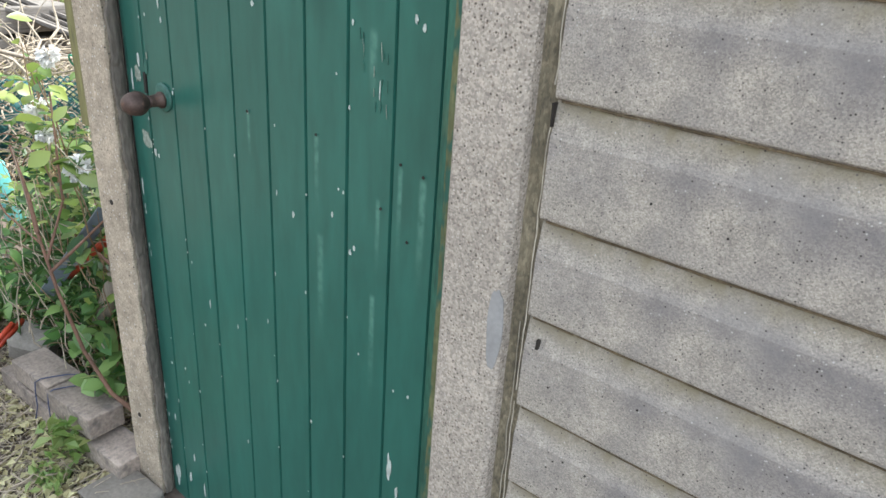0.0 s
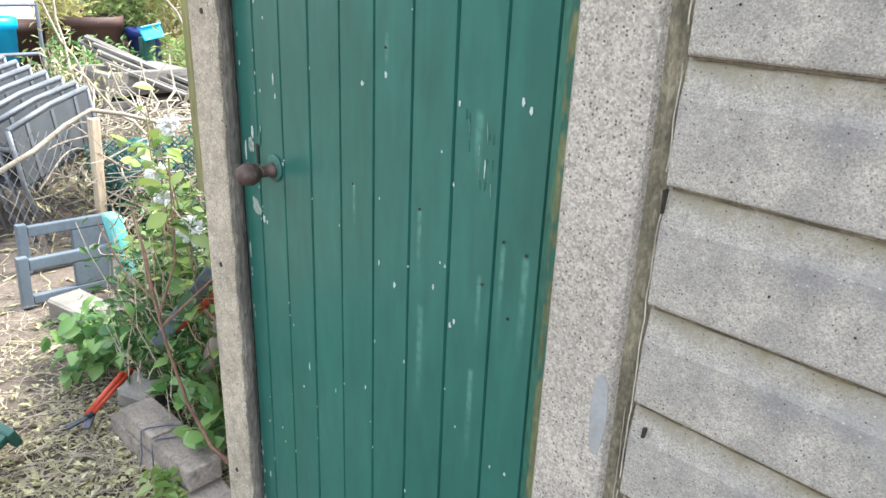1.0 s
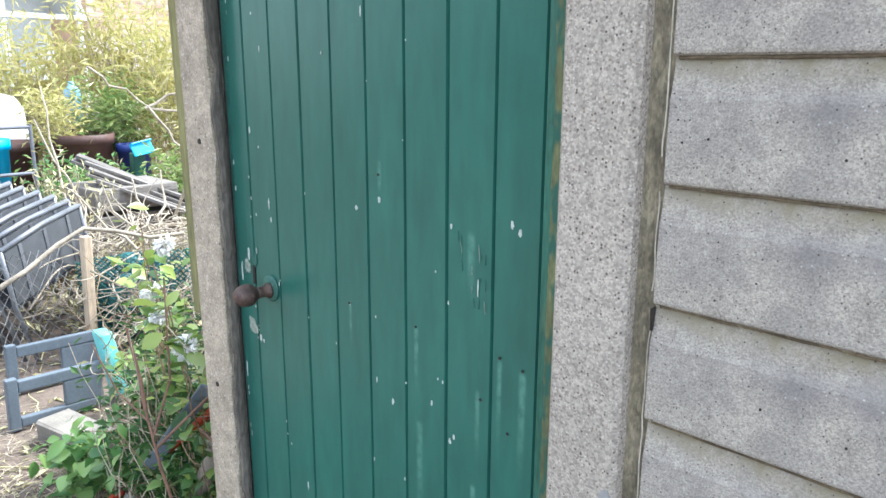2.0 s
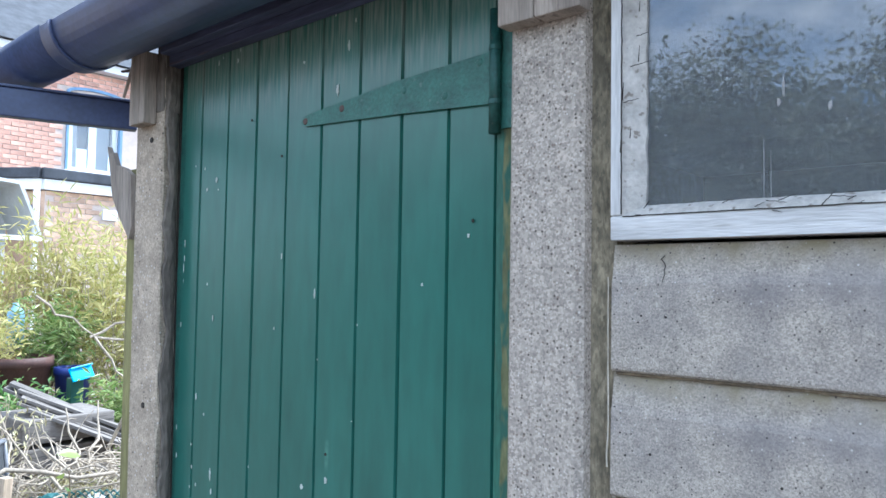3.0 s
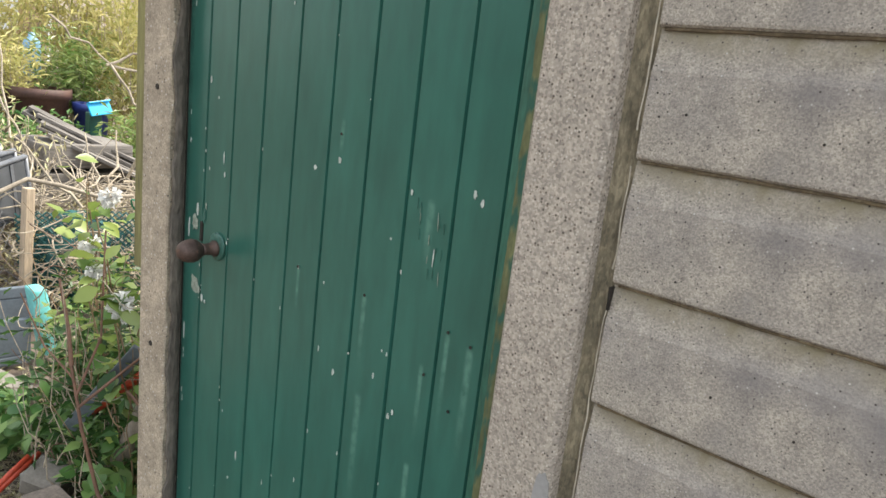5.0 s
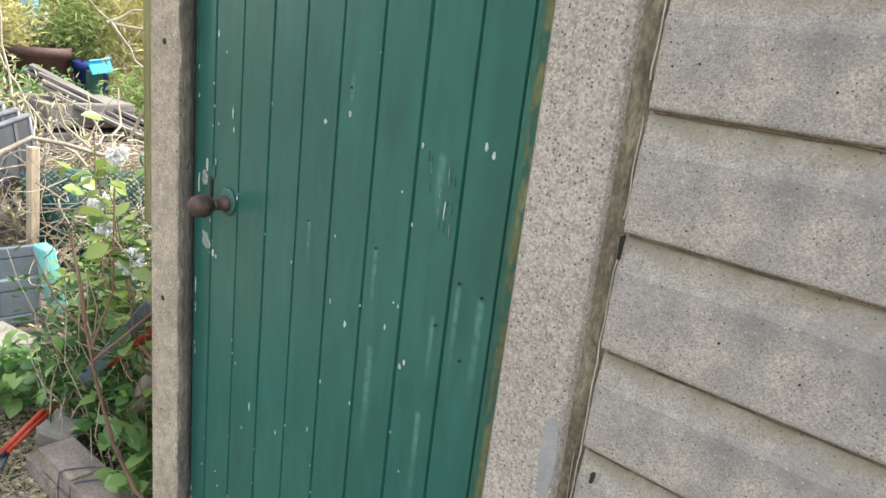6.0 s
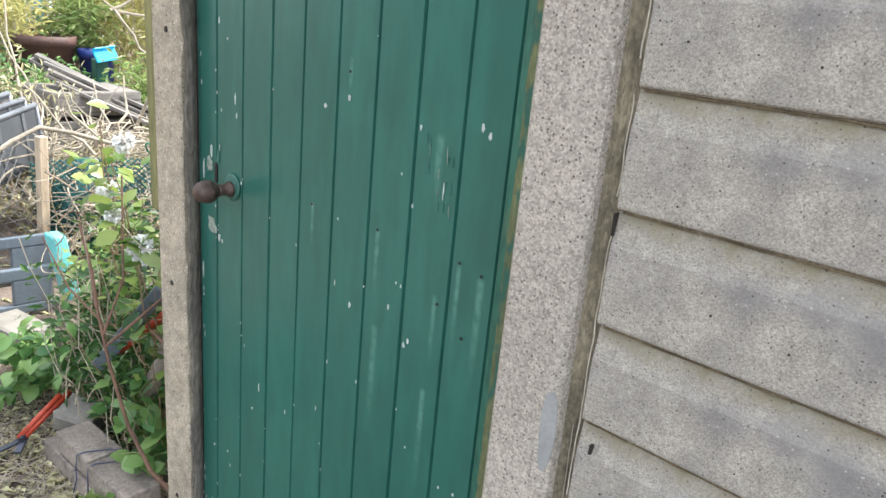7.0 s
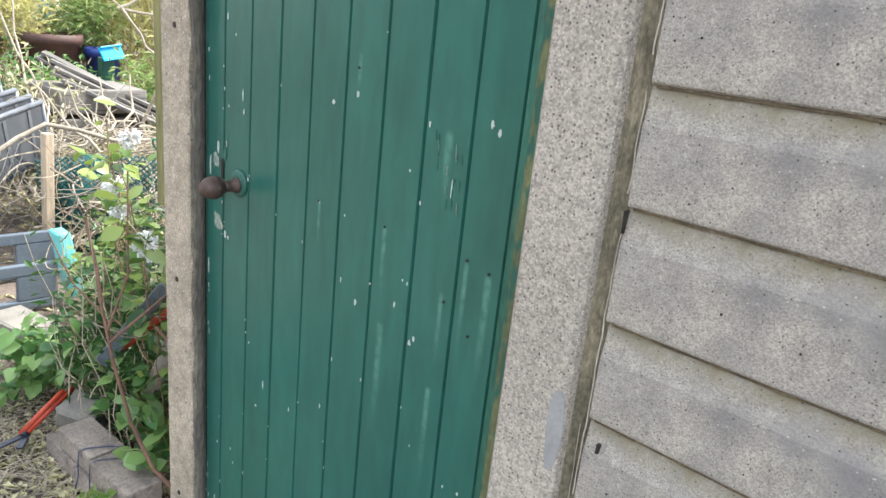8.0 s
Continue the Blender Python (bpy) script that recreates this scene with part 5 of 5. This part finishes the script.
def netting(name, label, mat, origin, u, v, nu, nv, bulge, r, seed):
    """Diamond mesh of crossing strands over a slack sheet."""
    random.seed(seed)
    o, u, v = Vector(origin), Vector(u), Vector(v)
    side = u.cross(v).normalized()

    def at(a, b):
        p = o + u * a + v * b
        return p + side * (bulge * math.sin(a * 5 + seed) * math.cos(b * 3) + 0.5 * bulge * noise.noise(Vector((a * 6, b * 6, seed))))
    bm = bmesh.new()
    for k in range(-nv, nu):
        for s in (1, -1):
            pts = []
            for i in range(nv + 1):
                a = (k + i) / nu if s == 1 else (nu - 1 - k - i) / nu
                if 0 <= a <= 1:
                    pts.append(at(a, i / nv))
            if len(pts) > 1:
                add_tube(bm, pts, r, None, 4)
    t = thing(name, label, "netting")
    part("mesh", bm, mat, t)
    return t


netting("garden_netting", "dark green garden netting hung from the stake", M_NET, (-3.25, 0.60, 0.0), (0.35, 0.55, 0.0), (0, 0, 0.50), 13, 12, 0.05, 0.0025, 2)
back = netting("garden_netting", "folded teal netting behind the stake", M_NET, (-3.35, 0.60, 0.0), (0.30, 0.60, 0.0), (0.0, 0, 0.48), 20, 16, 0.07, 0.004, 5)
netting("wire_netting", "slack grey wire netting beside the stake", M_WIRE, (-3.15, 0.15, 0.0), (-0.05, 0.42, 0.0), (-0.2, 0, 0.55), 9, 9, 0.07, 0.0018, 9)
sack = thing("green_sack", "crumpled dark green sheeting behind the netting", "sheeting")
bm = bmesh.new()
res = bmesh.ops.create_icosphere(bm, subdivisions=4, radius=1.0)
for v in bm.verts:
    k = 1 + 0.25 * noise.noise(v.co * 2.2) + 0.10 * noise.noise(v.co * 6)
    v.co = Vector((-3.35 + v.co.x * 0.16 * k, 0.92 + v.co.y * 0.24 * k, 0.18 + v.co.z * 0.24 * k))
part("sheeting", bm, M_NET, sack, "", True)

# ---- heap of cut branches ----
random.seed(41)
heap = thing("branch_heap", "heap of pale dry cut branches", "branches")
for i in range(260):
    x, y = random.uniform(-4.2, -2.9), random.uniform(0.65, 1.6)
    z = max(0.02, 0.50 - 0.35 * abs(x + 3.6) - 0.2 * abs(y - 1.1)) + random.uniform(-0.15, 0.08)
    a, L = random.uniform(0, 2 * math.pi), random.uniform(0.25, 0.8)
    p = bend((x - L / 2 * math.cos(a), y - L / 2 * math.sin(a), z + random.uniform(-0.12, 0.12)), (x + L / 2 * math.cos(a), y + L / 2 * math.sin(a), z + random.uniform(-0.12, 0.2)), 0.07)
    part("branch", tube(p, random.uniform(0.003, 0.007), 0.002, 5), M_STRAW if i % 4 else M_BRANCH, heap)
bm = bmesh.new()
for i in range(2600):
    x, y = random.gauss(-3.55, 0.35), random.gauss(1.05, 0.26)
    z = max(0.0, 0.46 - 0.35 * abs(x + 3.6) - 0.25 * abs(y - 1.1)) * random.uniform(0.2, 1.1)
    add_blade(bm, pose(x, y, z, random.uniform(-60, 60), random.uniform(-60, 60), random.uniform(0, 360)), random.uniform(0.03, 0.09), random.uniform(0.006, 0.022), 0.3)
part("dry_leaves", bm, M_LEAF_DRY, heap)
long_branch = thing("fallen_branch", "long curved pale branch across the netting", "branch")
part("branch", tube([(-2.95, 0.02, 0.42), (-3.0, 0.25, 0.51), (-3.0, 0.40, 0.61), (-3.02, 0.53, 0.665), (-3.02, 0.68, 0.63), (-3.0, 0.84, 0.575), (-2.95, 1.0, 0.58)], 0.013, 0.009, 8), M_BRANCH, long_branch, "", True)
for a, b in (((-4.0, 1.02, 1.42), (-3.9, 1.32, 1.19)), ((-3.9, 1.30, 1.17), (-3.8, 1.62, 1.34)), ((-3.9, 1.32, 1.19), (-3.7, 1.50, 0.85)), ((-3.9, 1.32, 1.17), (-3.7, 1.72, 1.15)), ((-4.2, 0.9, 0.5), (-4.6, 0.95, 1.3)), ((-4.2, 1.0, 0.5), (-4.5, 0.85, 1.1))):
    part("twig", tube(wander(a, b, 5, 0.015), 0.009, 0.005, 6), M_STRAW, long_branch)
support = [(-3.9, 1.5, 0.0), (-3.86, 1.42, 0.5), (-3.7, 1.50, 0.85)]
part("twig", tube(support, 0.012, 0.010, 6), M_STRAW, long_branch)
for i in range(4):
    p0 = Vector((-3.3 - 0.1 * i, 0.9 + 0.1 * i, 0.45))
    part("twig", tube(wander(p0, p0 + Vector((-0.2, -0.25 + 0.12 * i, 0.35)), 5, 0.03), 0.010, 0.004, 6), M_STRAW, long_branch)

# ---- planks, pots, tubs ----
random.seed(51)
planks = []
pm = mesh_of("plank", box((-0.05, 0, -0.011), (0.05, 0.95, 0.011), 0.003), M_PLANK)
for i in range(7):
    t = thing("plank", "weathered grey plank in a loose pile", "plank", "pile of grey planks")
    piece("board", pm, t, pose(-4.85 + 0.09 * (i % 4) + random.uniform(-0.02, 0.02), 1.14 + random.uniform(0, 0.1), 0.73 + 0.03 * (i // 4) - 0.035 * (i % 4), -24 + random.uniform(-2, 2), random.uniform(-6, 6), -34 + random.uniform(-4, 4)))
crate = thing("crate", "old timber crate under the plank pile", "crate")
for k in range(3):
    part("slat", box((-4.95, 1.15, 0.02 + 0.19 * k), (-4.45, 1.75, 0.18 + 0.19 * k), 0.01), M_PLANK, crate)


def pot(label, x, y, r, h, mat, group, z=-0.03):
    t = thing("plant_pot", label, "plant pot", group)
    prof = [(r * 0.8, 0.0), (r * 0.97, h * 0.88), (r * 1.06, h * 0.88), (r * 1.06, h), (r * 0.97, h), (r * 0.95, h * 0.9)]
    part("pot", lathe(prof, 28, Matrix.Translation((x, y, z))), mat, t, "", True)
    part("soil", lathe([(r * 0.93, 0.0), (r * 0.9, 0.02)], 20, Matrix.Translation((x, y, z + h * 0.88))), M_SOIL, t)
    return t


pot("large brown plastic planter with straggly growth", -6.5, 1.90, 0.26, 0.70, M_POT, "garden planters")
pot("large brown plastic planter with straggly growth", -6.9, 1.35, 0.28, 0.62, M_POT, "garden planters")
pot("dark blue plastic tub behind the planks", -6.3, 2.28, 0.15, 0.60, M_NAVY, "garden planters")
pot("bright blue plastic barrel beside the planters", -6.3, 1.05, 0.17, 0.74, M_BLUE, "garden planters")
scoop = thing("blue_tray", "bright blue plastic tray tilted on its side", "tray")
part("tray", box((-0.008, -0.10, -0.055), (0.008, 0.10, 0.055), 0.006, pose(-5.45, 1.97, 0.66, 8, -25, 10)), M_BLUE, scoop)
part("rim", box((0.008, -0.10, 0.044), (0.035, 0.10, 0.055), 0.004, pose(-5.45, 1.97, 0.66, 8, -25, 10)), M_BLUE, scoop)
part("stand", box((-5.56, 1.90, -0.03), (-5.47, 2.0, 0.62), 0.01), M_DARKGREEN, scoop)
bottle = thing("blue_canister", "pale blue plastic canister among the shrubs", "canister")
part("body", lathe([(0.07, 0), (0.075, 0.02), (0.075, 0.30), (0.06, 0.34), (0.03, 0.36), (0.03, 0.40)], 20, Matrix.Translation((-7.0, 2.04, 0.70))), M_PALEBLUE, bottle, "", True)
part("stand", box((-7.07, 1.97, -0.03), (-6.93, 2.11, 0.70), 0.01), M_TIMBER, bottle)

G = "straggly garden shrubs"
shrub("bamboo", "yellow-green bamboo clump with dry canes", "bamboo", (-7.6, 2.9, 0), (0.55, 0.6, 1.75), 2600, (0.16, 0.022), M_LEAF_STRAW, 34, M_STRAW, True, G, 61, 0.008)
shrub("bamboo", "yellow-green bamboo clump with dry canes", "bamboo", (-8.2, 2.1, 0), (0.6, 0.6, 1.60), 2400, (0.16, 0.022), M_LEAF_STRAW, 30, M_STRAW, True, G, 62, 0.008)
shrub("bamboo", "yellow-green bamboo clump with dry canes", "bamboo", (-6.6, 3.0, 0), (0.45, 0.5, 1.60), 2200, (0.15, 0.022), M_LEAF_STRAW, 30, M_STRAW, True, G, 63, 0.008)
shrub("garden_shrub", "light green feathery shrub in the planter", "shrub", (-6.7, 2.25, 0.35), (0.35, 0.35, 0.75), 1500, (0.11, 0.022), M_LEAF_BRIGHT, 18, M_STRAW, False, G, 64, 0.005)
shrub("garden_shrub", "straggly yellowing shrub in the planter", "shrub", (-6.6, 1.7, 0.5), (0.35, 0.3, 0.6), 800, (0.09, 0.02), M_LEAF_STRAW, 18, M_STRAW, False, G, 65, 0.005)
shrub("fern", "soft green ferny plant beside the planks", "fern", (-4.9, 2.1, 0.1), (0.35, 0.3, 0.60), 1500, (0.09, 0.02), M_LEAF_BRIGHT, 14, M_LEAF_MID, False, G, 66, 0.004)
shrub("garden_shrub", "green leafy shrub at the back of the garden", "shrub", (-9.2, 1.4, 0), (0.7, 0.8, 1.3), 1800, (0.14, 0.05), M_LEAF_MID, 14, M_TWIG, False, G, 67, 0.012)
shrub("garden_shrub", "low green growth beside the stacked chairs", "shrub", (-5.6, 1.5, 0), (0.4, 0.4, 0.55), 1000, (0.08, 0.03), M_LEAF_MID, 10, M_TWIG, False, G, 68, 0.006)
shrub("dry_shrub", "dry pale stems above the branch heap", "shrub", (-4.3, 0.95, 0.2), (0.25, 0.3, 0.6), 380, (0.06, 0.015), M_LEAF_DRY, 26, M_STRAW, True, G, 69, 0.005)

tarp = thing("white_tarpaulin", "white tarpaulin draped over a low stack", "tarpaulin")
bm = bmesh.new()
rows = []
for i in range(17):
    for_y = 0.2 + 1.5 * i / 16
    rows.append([bm.verts.new((x, for_y + 0.03 * noise.noise(Vector((x * 3, for_y * 3, 2))), z + 0.04 * noise.noise(Vector((x * 4, for_y * 4, 7))))) for x, z in ((-7.2, -0.02), (-7.25, 0.55), (-7.35, 0.84), (-7.6, 0.93), (-8.0, 0.95), (-8.3, 0.88), (-8.4, 0.0))])
for a, c in zip(rows, rows[1:]):
    for k in range(6):
        bm.faces.new((a[k], a[k + 1], c[k + 1], c[k]))
part("sheet", bm, M_CURTAIN, tarp, "", True)

# ---- house ----
house = thing("house", "red brick house with a white sash window", "house")
HX = -12.0
part("wall", box((HX - 0.3, -6, -0.6), (HX, 4.58, 4.55)), M_JOINT, house)
part("wall", box((HX - 0.3, 5.50, -0.6), (HX, 12, 4.55)), M_JOINT, house)
part("wall", box((HX - 0.3, 4.58, -0.6), (HX, 5.50, 2.83)), M_JOINT, house)
part("wall", box((HX - 0.3, 4.58, 4.16), (HX, 5.50, 4.55)), M_JOINT, house)
part("eave_board", box((HX - 0.02, -6, 4.56), (HX + 0.22, 12, 4.70), 0.01), M_UPVC, house, "white painted eaves board")
part("gutter", half_round(-0.06, 0.06, 0, 0, 0.055), M_BLACK_HAZE, house).matrix_basis = Matrix.Translation((HX + 0.28, 3, 4.72)) @ Matrix.Diagonal((1, 1, 1, 1))
part("roof", prism([(HX + 0.3, 4.71), (HX - 4.2, 8.2), (HX - 8.5, 4.71)], "y", -6.2, 12.2), M_FELT, house, "dark pitched roof")
win = part("window", box((HX - 0.12, 4.585, 2.835), (HX - 0.06, 5.495, 2.90), 0.008), M_UPVC, house, "white window with blue painted surround")
for lo, hi, mt, nm in (((HX - 0.12, 4.585, 2.90), (HX - 0.06, 4.70, 4.155), M_UPVC, "stile"), ((HX - 0.12, 5.38, 2.90), (HX - 0.06, 5.495, 4.155), M_UPVC, "stile"), ((HX - 0.12, 4.97, 2.90), (HX - 0.06, 5.10, 4.155), M_UPVC, "mullion"),
                       ((HX - 0.12, 4.70, 4.05), (HX - 0.06, 5.38, 4.155), M_UPVC, "head"), ((HX - 0.05, 4.56, 2.83), (HX + 0.03, 4.60, 4.16), M_BLUEPAINT, "reveal"), ((HX - 0.05, 5.47, 2.83), (HX + 0.03, 5.52, 4.16), M_BLUEPAINT, "reveal"),
                       ((HX - 0.10, 4.53, 2.78), (HX + 0.07, 5.55, 2.829), M_UPVC, "sill"), ((HX - 0.2, 4.7, 2.9), (HX - 0.19, 4.83, 4.05), M_CURTAIN, "curtain"), ((HX - 0.2, 5.1, 2.9), (HX - 0.19, 5.38, 4.05), M_CURTAIN, "curtain")):
    part(nm, box(lo, hi, 0.004), mt, win)
pane = part("pane", box((HX - 0.095, 4.69, 2.89), (HX - 0.09, 5.39, 4.06)), M_GLASS, win)
bm = bmesh.new()
rows = []
for i in range(15):
    a = math.pi * i / 14
    y, z = 5.04 - 0.50 * math.cos(a), 4.12 + 0.12 * math.sin(a)
    rows.append([bm.verts.new((HX + dx, y, z + dz)) for dx, dz in ((-0.02, -0.02), (0.03, -0.02), (0.03, 0.03), (-0.02, 0.03))])
for p, q in zip(rows, rows[1:]):
    for k in range(4):
        bm.faces.new((p[k], p[(k + 1) % 4], q[(k + 1) % 4], q[k]))
part("arch", bm, M_BLUEPAINT, win)

extension = thing("house_extension", "pale brick flat-roofed extension with white fascia", "extension")
EX = -10.5
part("wall", box((EX - 1.4, 3.67, -0.5), (EX, 8, 2.34)), M_JOINT, extension)
slant = prism([(EX, 3.669), (EX - 0.75, 3.20), (EX - 1.4, 3.20), (EX - 1.4, 3.669)], "x", -0.05, 2.34)
slant.transform(Matrix(((0, 1, 0, 0), (0, 0, 1, 0), (1, 0, 0, 0), (0, 0, 0, 1))))
bmesh.ops.recalc_face_normals(slant, faces=slant.faces)
part("wall", slant, M_BRICK_PALE, extension)
part("fascia", box((EX, 3.62, 2.35), (EX + 0.10, 8, 2.50), 0.006), M_UPVC, extension, "white fascia board")
part("fascia", box((-0.05, -0.9, 2.35), (0.05, 0, 2.50), 0.006, pose(EX + 0.05, 3.62, 0, 0, 0, -58)), M_UPVC, extension, "white fascia board")
part("roof_edge", box((EX - 1.5, 3.58, 2.505), (EX + 0.14, 8, 2.66), 0.02), M_FELT, extension, "dark felt roof edge")
part("roof_edge", box((-0.4, -0.95, 2.505), (0.09, 0.02, 2.655), 0.02, pose(EX + 0.05, 3.60, 0, 0, 0, -58)), M_FELT, extension, "dark felt roof edge")
vent = part("wall_vent", box((EX, 4.50, 1.98), (EX + 0.05, 4.72, 2.14), 0.006), M_UPVC, extension)
bird = thing("bird_box", "small grey wooden bird box on the extension", "bird box")
part("box", box((-0.08, -0.12, -0.10), (0.08, 0.12, 0.10), 0.006, pose(-10.6, 3.48, 2.02, 0, 0, -50)), M_TIMBER, bird)
part("roof", box((-0.12, -0.15, 0.10), (0.12, 0.15, 0.12), 0.004, pose(-10.6, 3.48, 2.02, 8, 0, -50)), M_FELT, bird)
part("hole", lathe([(0.022, 0), (0.02, 0.004)], 12, pose(-10.525, 3.44, 2.03, 0, 90, -50)), M_HOLE, bird)
canopy = thing("lean_to_canopy", "milky plastic lean-to canopy on pale posts", "canopy")
part("sheet", prism([(2.0, 2.50), (3.02, 2.42), (3.30, 1.72), (3.27, 1.71), (2.99, 2.38), (2.0, 2.46)], "x", -10.6, -9.6), M_SHEET, canopy)
for y in (2.3, 3.20):
    part("post", box((-9.70, y, -0.03), (-9.63, y + 0.06, 2.38), 0.005), M_UPVC, canopy)
part("rail", box((-9.66, 2.0, 1.66), (-9.60, 3.3, 1.72), 0.005), M_UPVC, canopy)
part("back_sheet", box((-10.6, 2.0, 0.9), (-10.57, 3.2, 2.40)), M_SHEET, canopy)
fence = tagged(part("garden_wall", box((-11.9, -6, -0.05), (-11.7, 2.0, 1.7), 0.01), M_TIMBER_PALE), "pale timber fence along the back of the garden", "fence")


# ---- lay the garden on its slope ----
def middle(ob):
    """A rough centre in plan of a thing and its parts."""
    seen, todo = [], [(ob, ob.matrix_basis)]
    while todo:
        o, m = todo.pop()
        if o.type == "MESH":
            seen += [m @ v.co for v in list(o.data.vertices)[::max(1, len(o.data.vertices) // 12)]]
        todo += [(c, m @ c.matrix_basis) for c in o.children]
    return sum(seen, Vector()) / len(seen)


TURN = Matrix.Translation(PIVOT) @ Matrix.Rotation(radians(1.7), 4, "Z") @ Matrix.Translation(-PIVOT)
for ob in [o for o in bpy.data.objects if o not in SHED and o.parent is None]:
    c = TURN @ middle(ob)
    lift = 0.0 if ob.name in ("leaf_litter", "dry_stems", "garden_debris") else rise(c.x, c.y)
    ob.matrix_basis = Matrix.Translation((0, 0, lift)) @ TURN @ ob.matrix_basis


# ---- trees across the garden, mirrored in the window ----
def tree(x, y, h, seed):
    random.seed(seed)
    t = thing("tree", "dark leafy tree across the garden", "tree", "trees across the garden", at=(x, y, 0))
    trunk = wander((0, 0, -0.1), (0.2, 0.1, h * 0.62), 7, 0.06)
    part("trunk", tube(trunk, 0.15, 0.06, 8), M_BARK, t)
    tips = []
    for i in range(13):
        s = trunk[2 + i % 5]
        a = random.uniform(0, 2 * math.pi)
        e = s + Vector((math.cos(a) * random.uniform(0.7, 1.6), math.sin(a) * random.uniform(0.7, 1.4), random.uniform(-0.3, h * 0.34)))
        w = wander(s, e, 5, 0.08)
        part("limb", tube(w, 0.045, 0.012, 6), M_BARK, t)
        tips += w[2:]
    tips += [Vector((random.gauss(0, 0.9), random.gauss(0, 0.7), random.uniform(0.1, h * 0.78))) for i in range(110)]
    bm = bmesh.new()
    for i in range(26000):
        p = random.choice(tips) + Vector((random.gauss(0, 0.30), random.gauss(0, 0.30), random.gauss(0, 0.26)))
        p.z = max(p.z, 0.05)
        add_blade(bm, pose(*p, random.uniform(-70, 70), random.uniform(-50, 50), random.uniform(0, 360)), random.uniform(0.06, 0.13), random.uniform(0.03, 0.07))
    part("crown", bm, M_LEAF_TREE, t)


for k, (x, y, h) in enumerate(((-10.2, -9.5, 6.1), (-8.0, -10.2, 5.7), (-6.2, -9.8, 6.2), (-4.6, -10.4, 5.9), (-3.2, -9.9, 6.2), (-1.7, -10.3, 5.7), (0.0, -10.0, 6.2))):
    tree(x, y, h, 80 + k)

# ---- bricks of the house, last ----
random.seed(91)
hb = mesh_of("brick", box((0, -0.1065, -0.032), (0.012, 0.1065, 0.032), 0.003), M_BRICK)
eb = mesh_of("brick", box((0, -0.1065, -0.032), (0.012, 0.1065, 0.032), 0.003), M_BRICK_PALE)
for c in range(26):
    z = 2.62 + 0.075 * c
    for k in range(14):
        y = 2.82 + 0.225 * k + (0.1125 if c % 2 else 0)
        if y + 0.11 < 4.57 or z > 4.24:
            piece("brick", hb, house, pose(HX, y, z) @ Matrix.Diagonal((random.uniform(0.7, 1.3), 1, 1, 1)))
for c in range(12):
    z = 2.31 - 0.075 * c
    for k in range(6):
        y = 3.79 + 0.225 * k + (0.1125 if c % 2 else 0)
        if not (4.4 < y < 4.8 and 1.92 < z < 2.2):
            piece("brick", eb, extension, pose(EX, y, z) @ Matrix.Diagonal((random.uniform(0.7, 1.3), 1, 1, 1)))
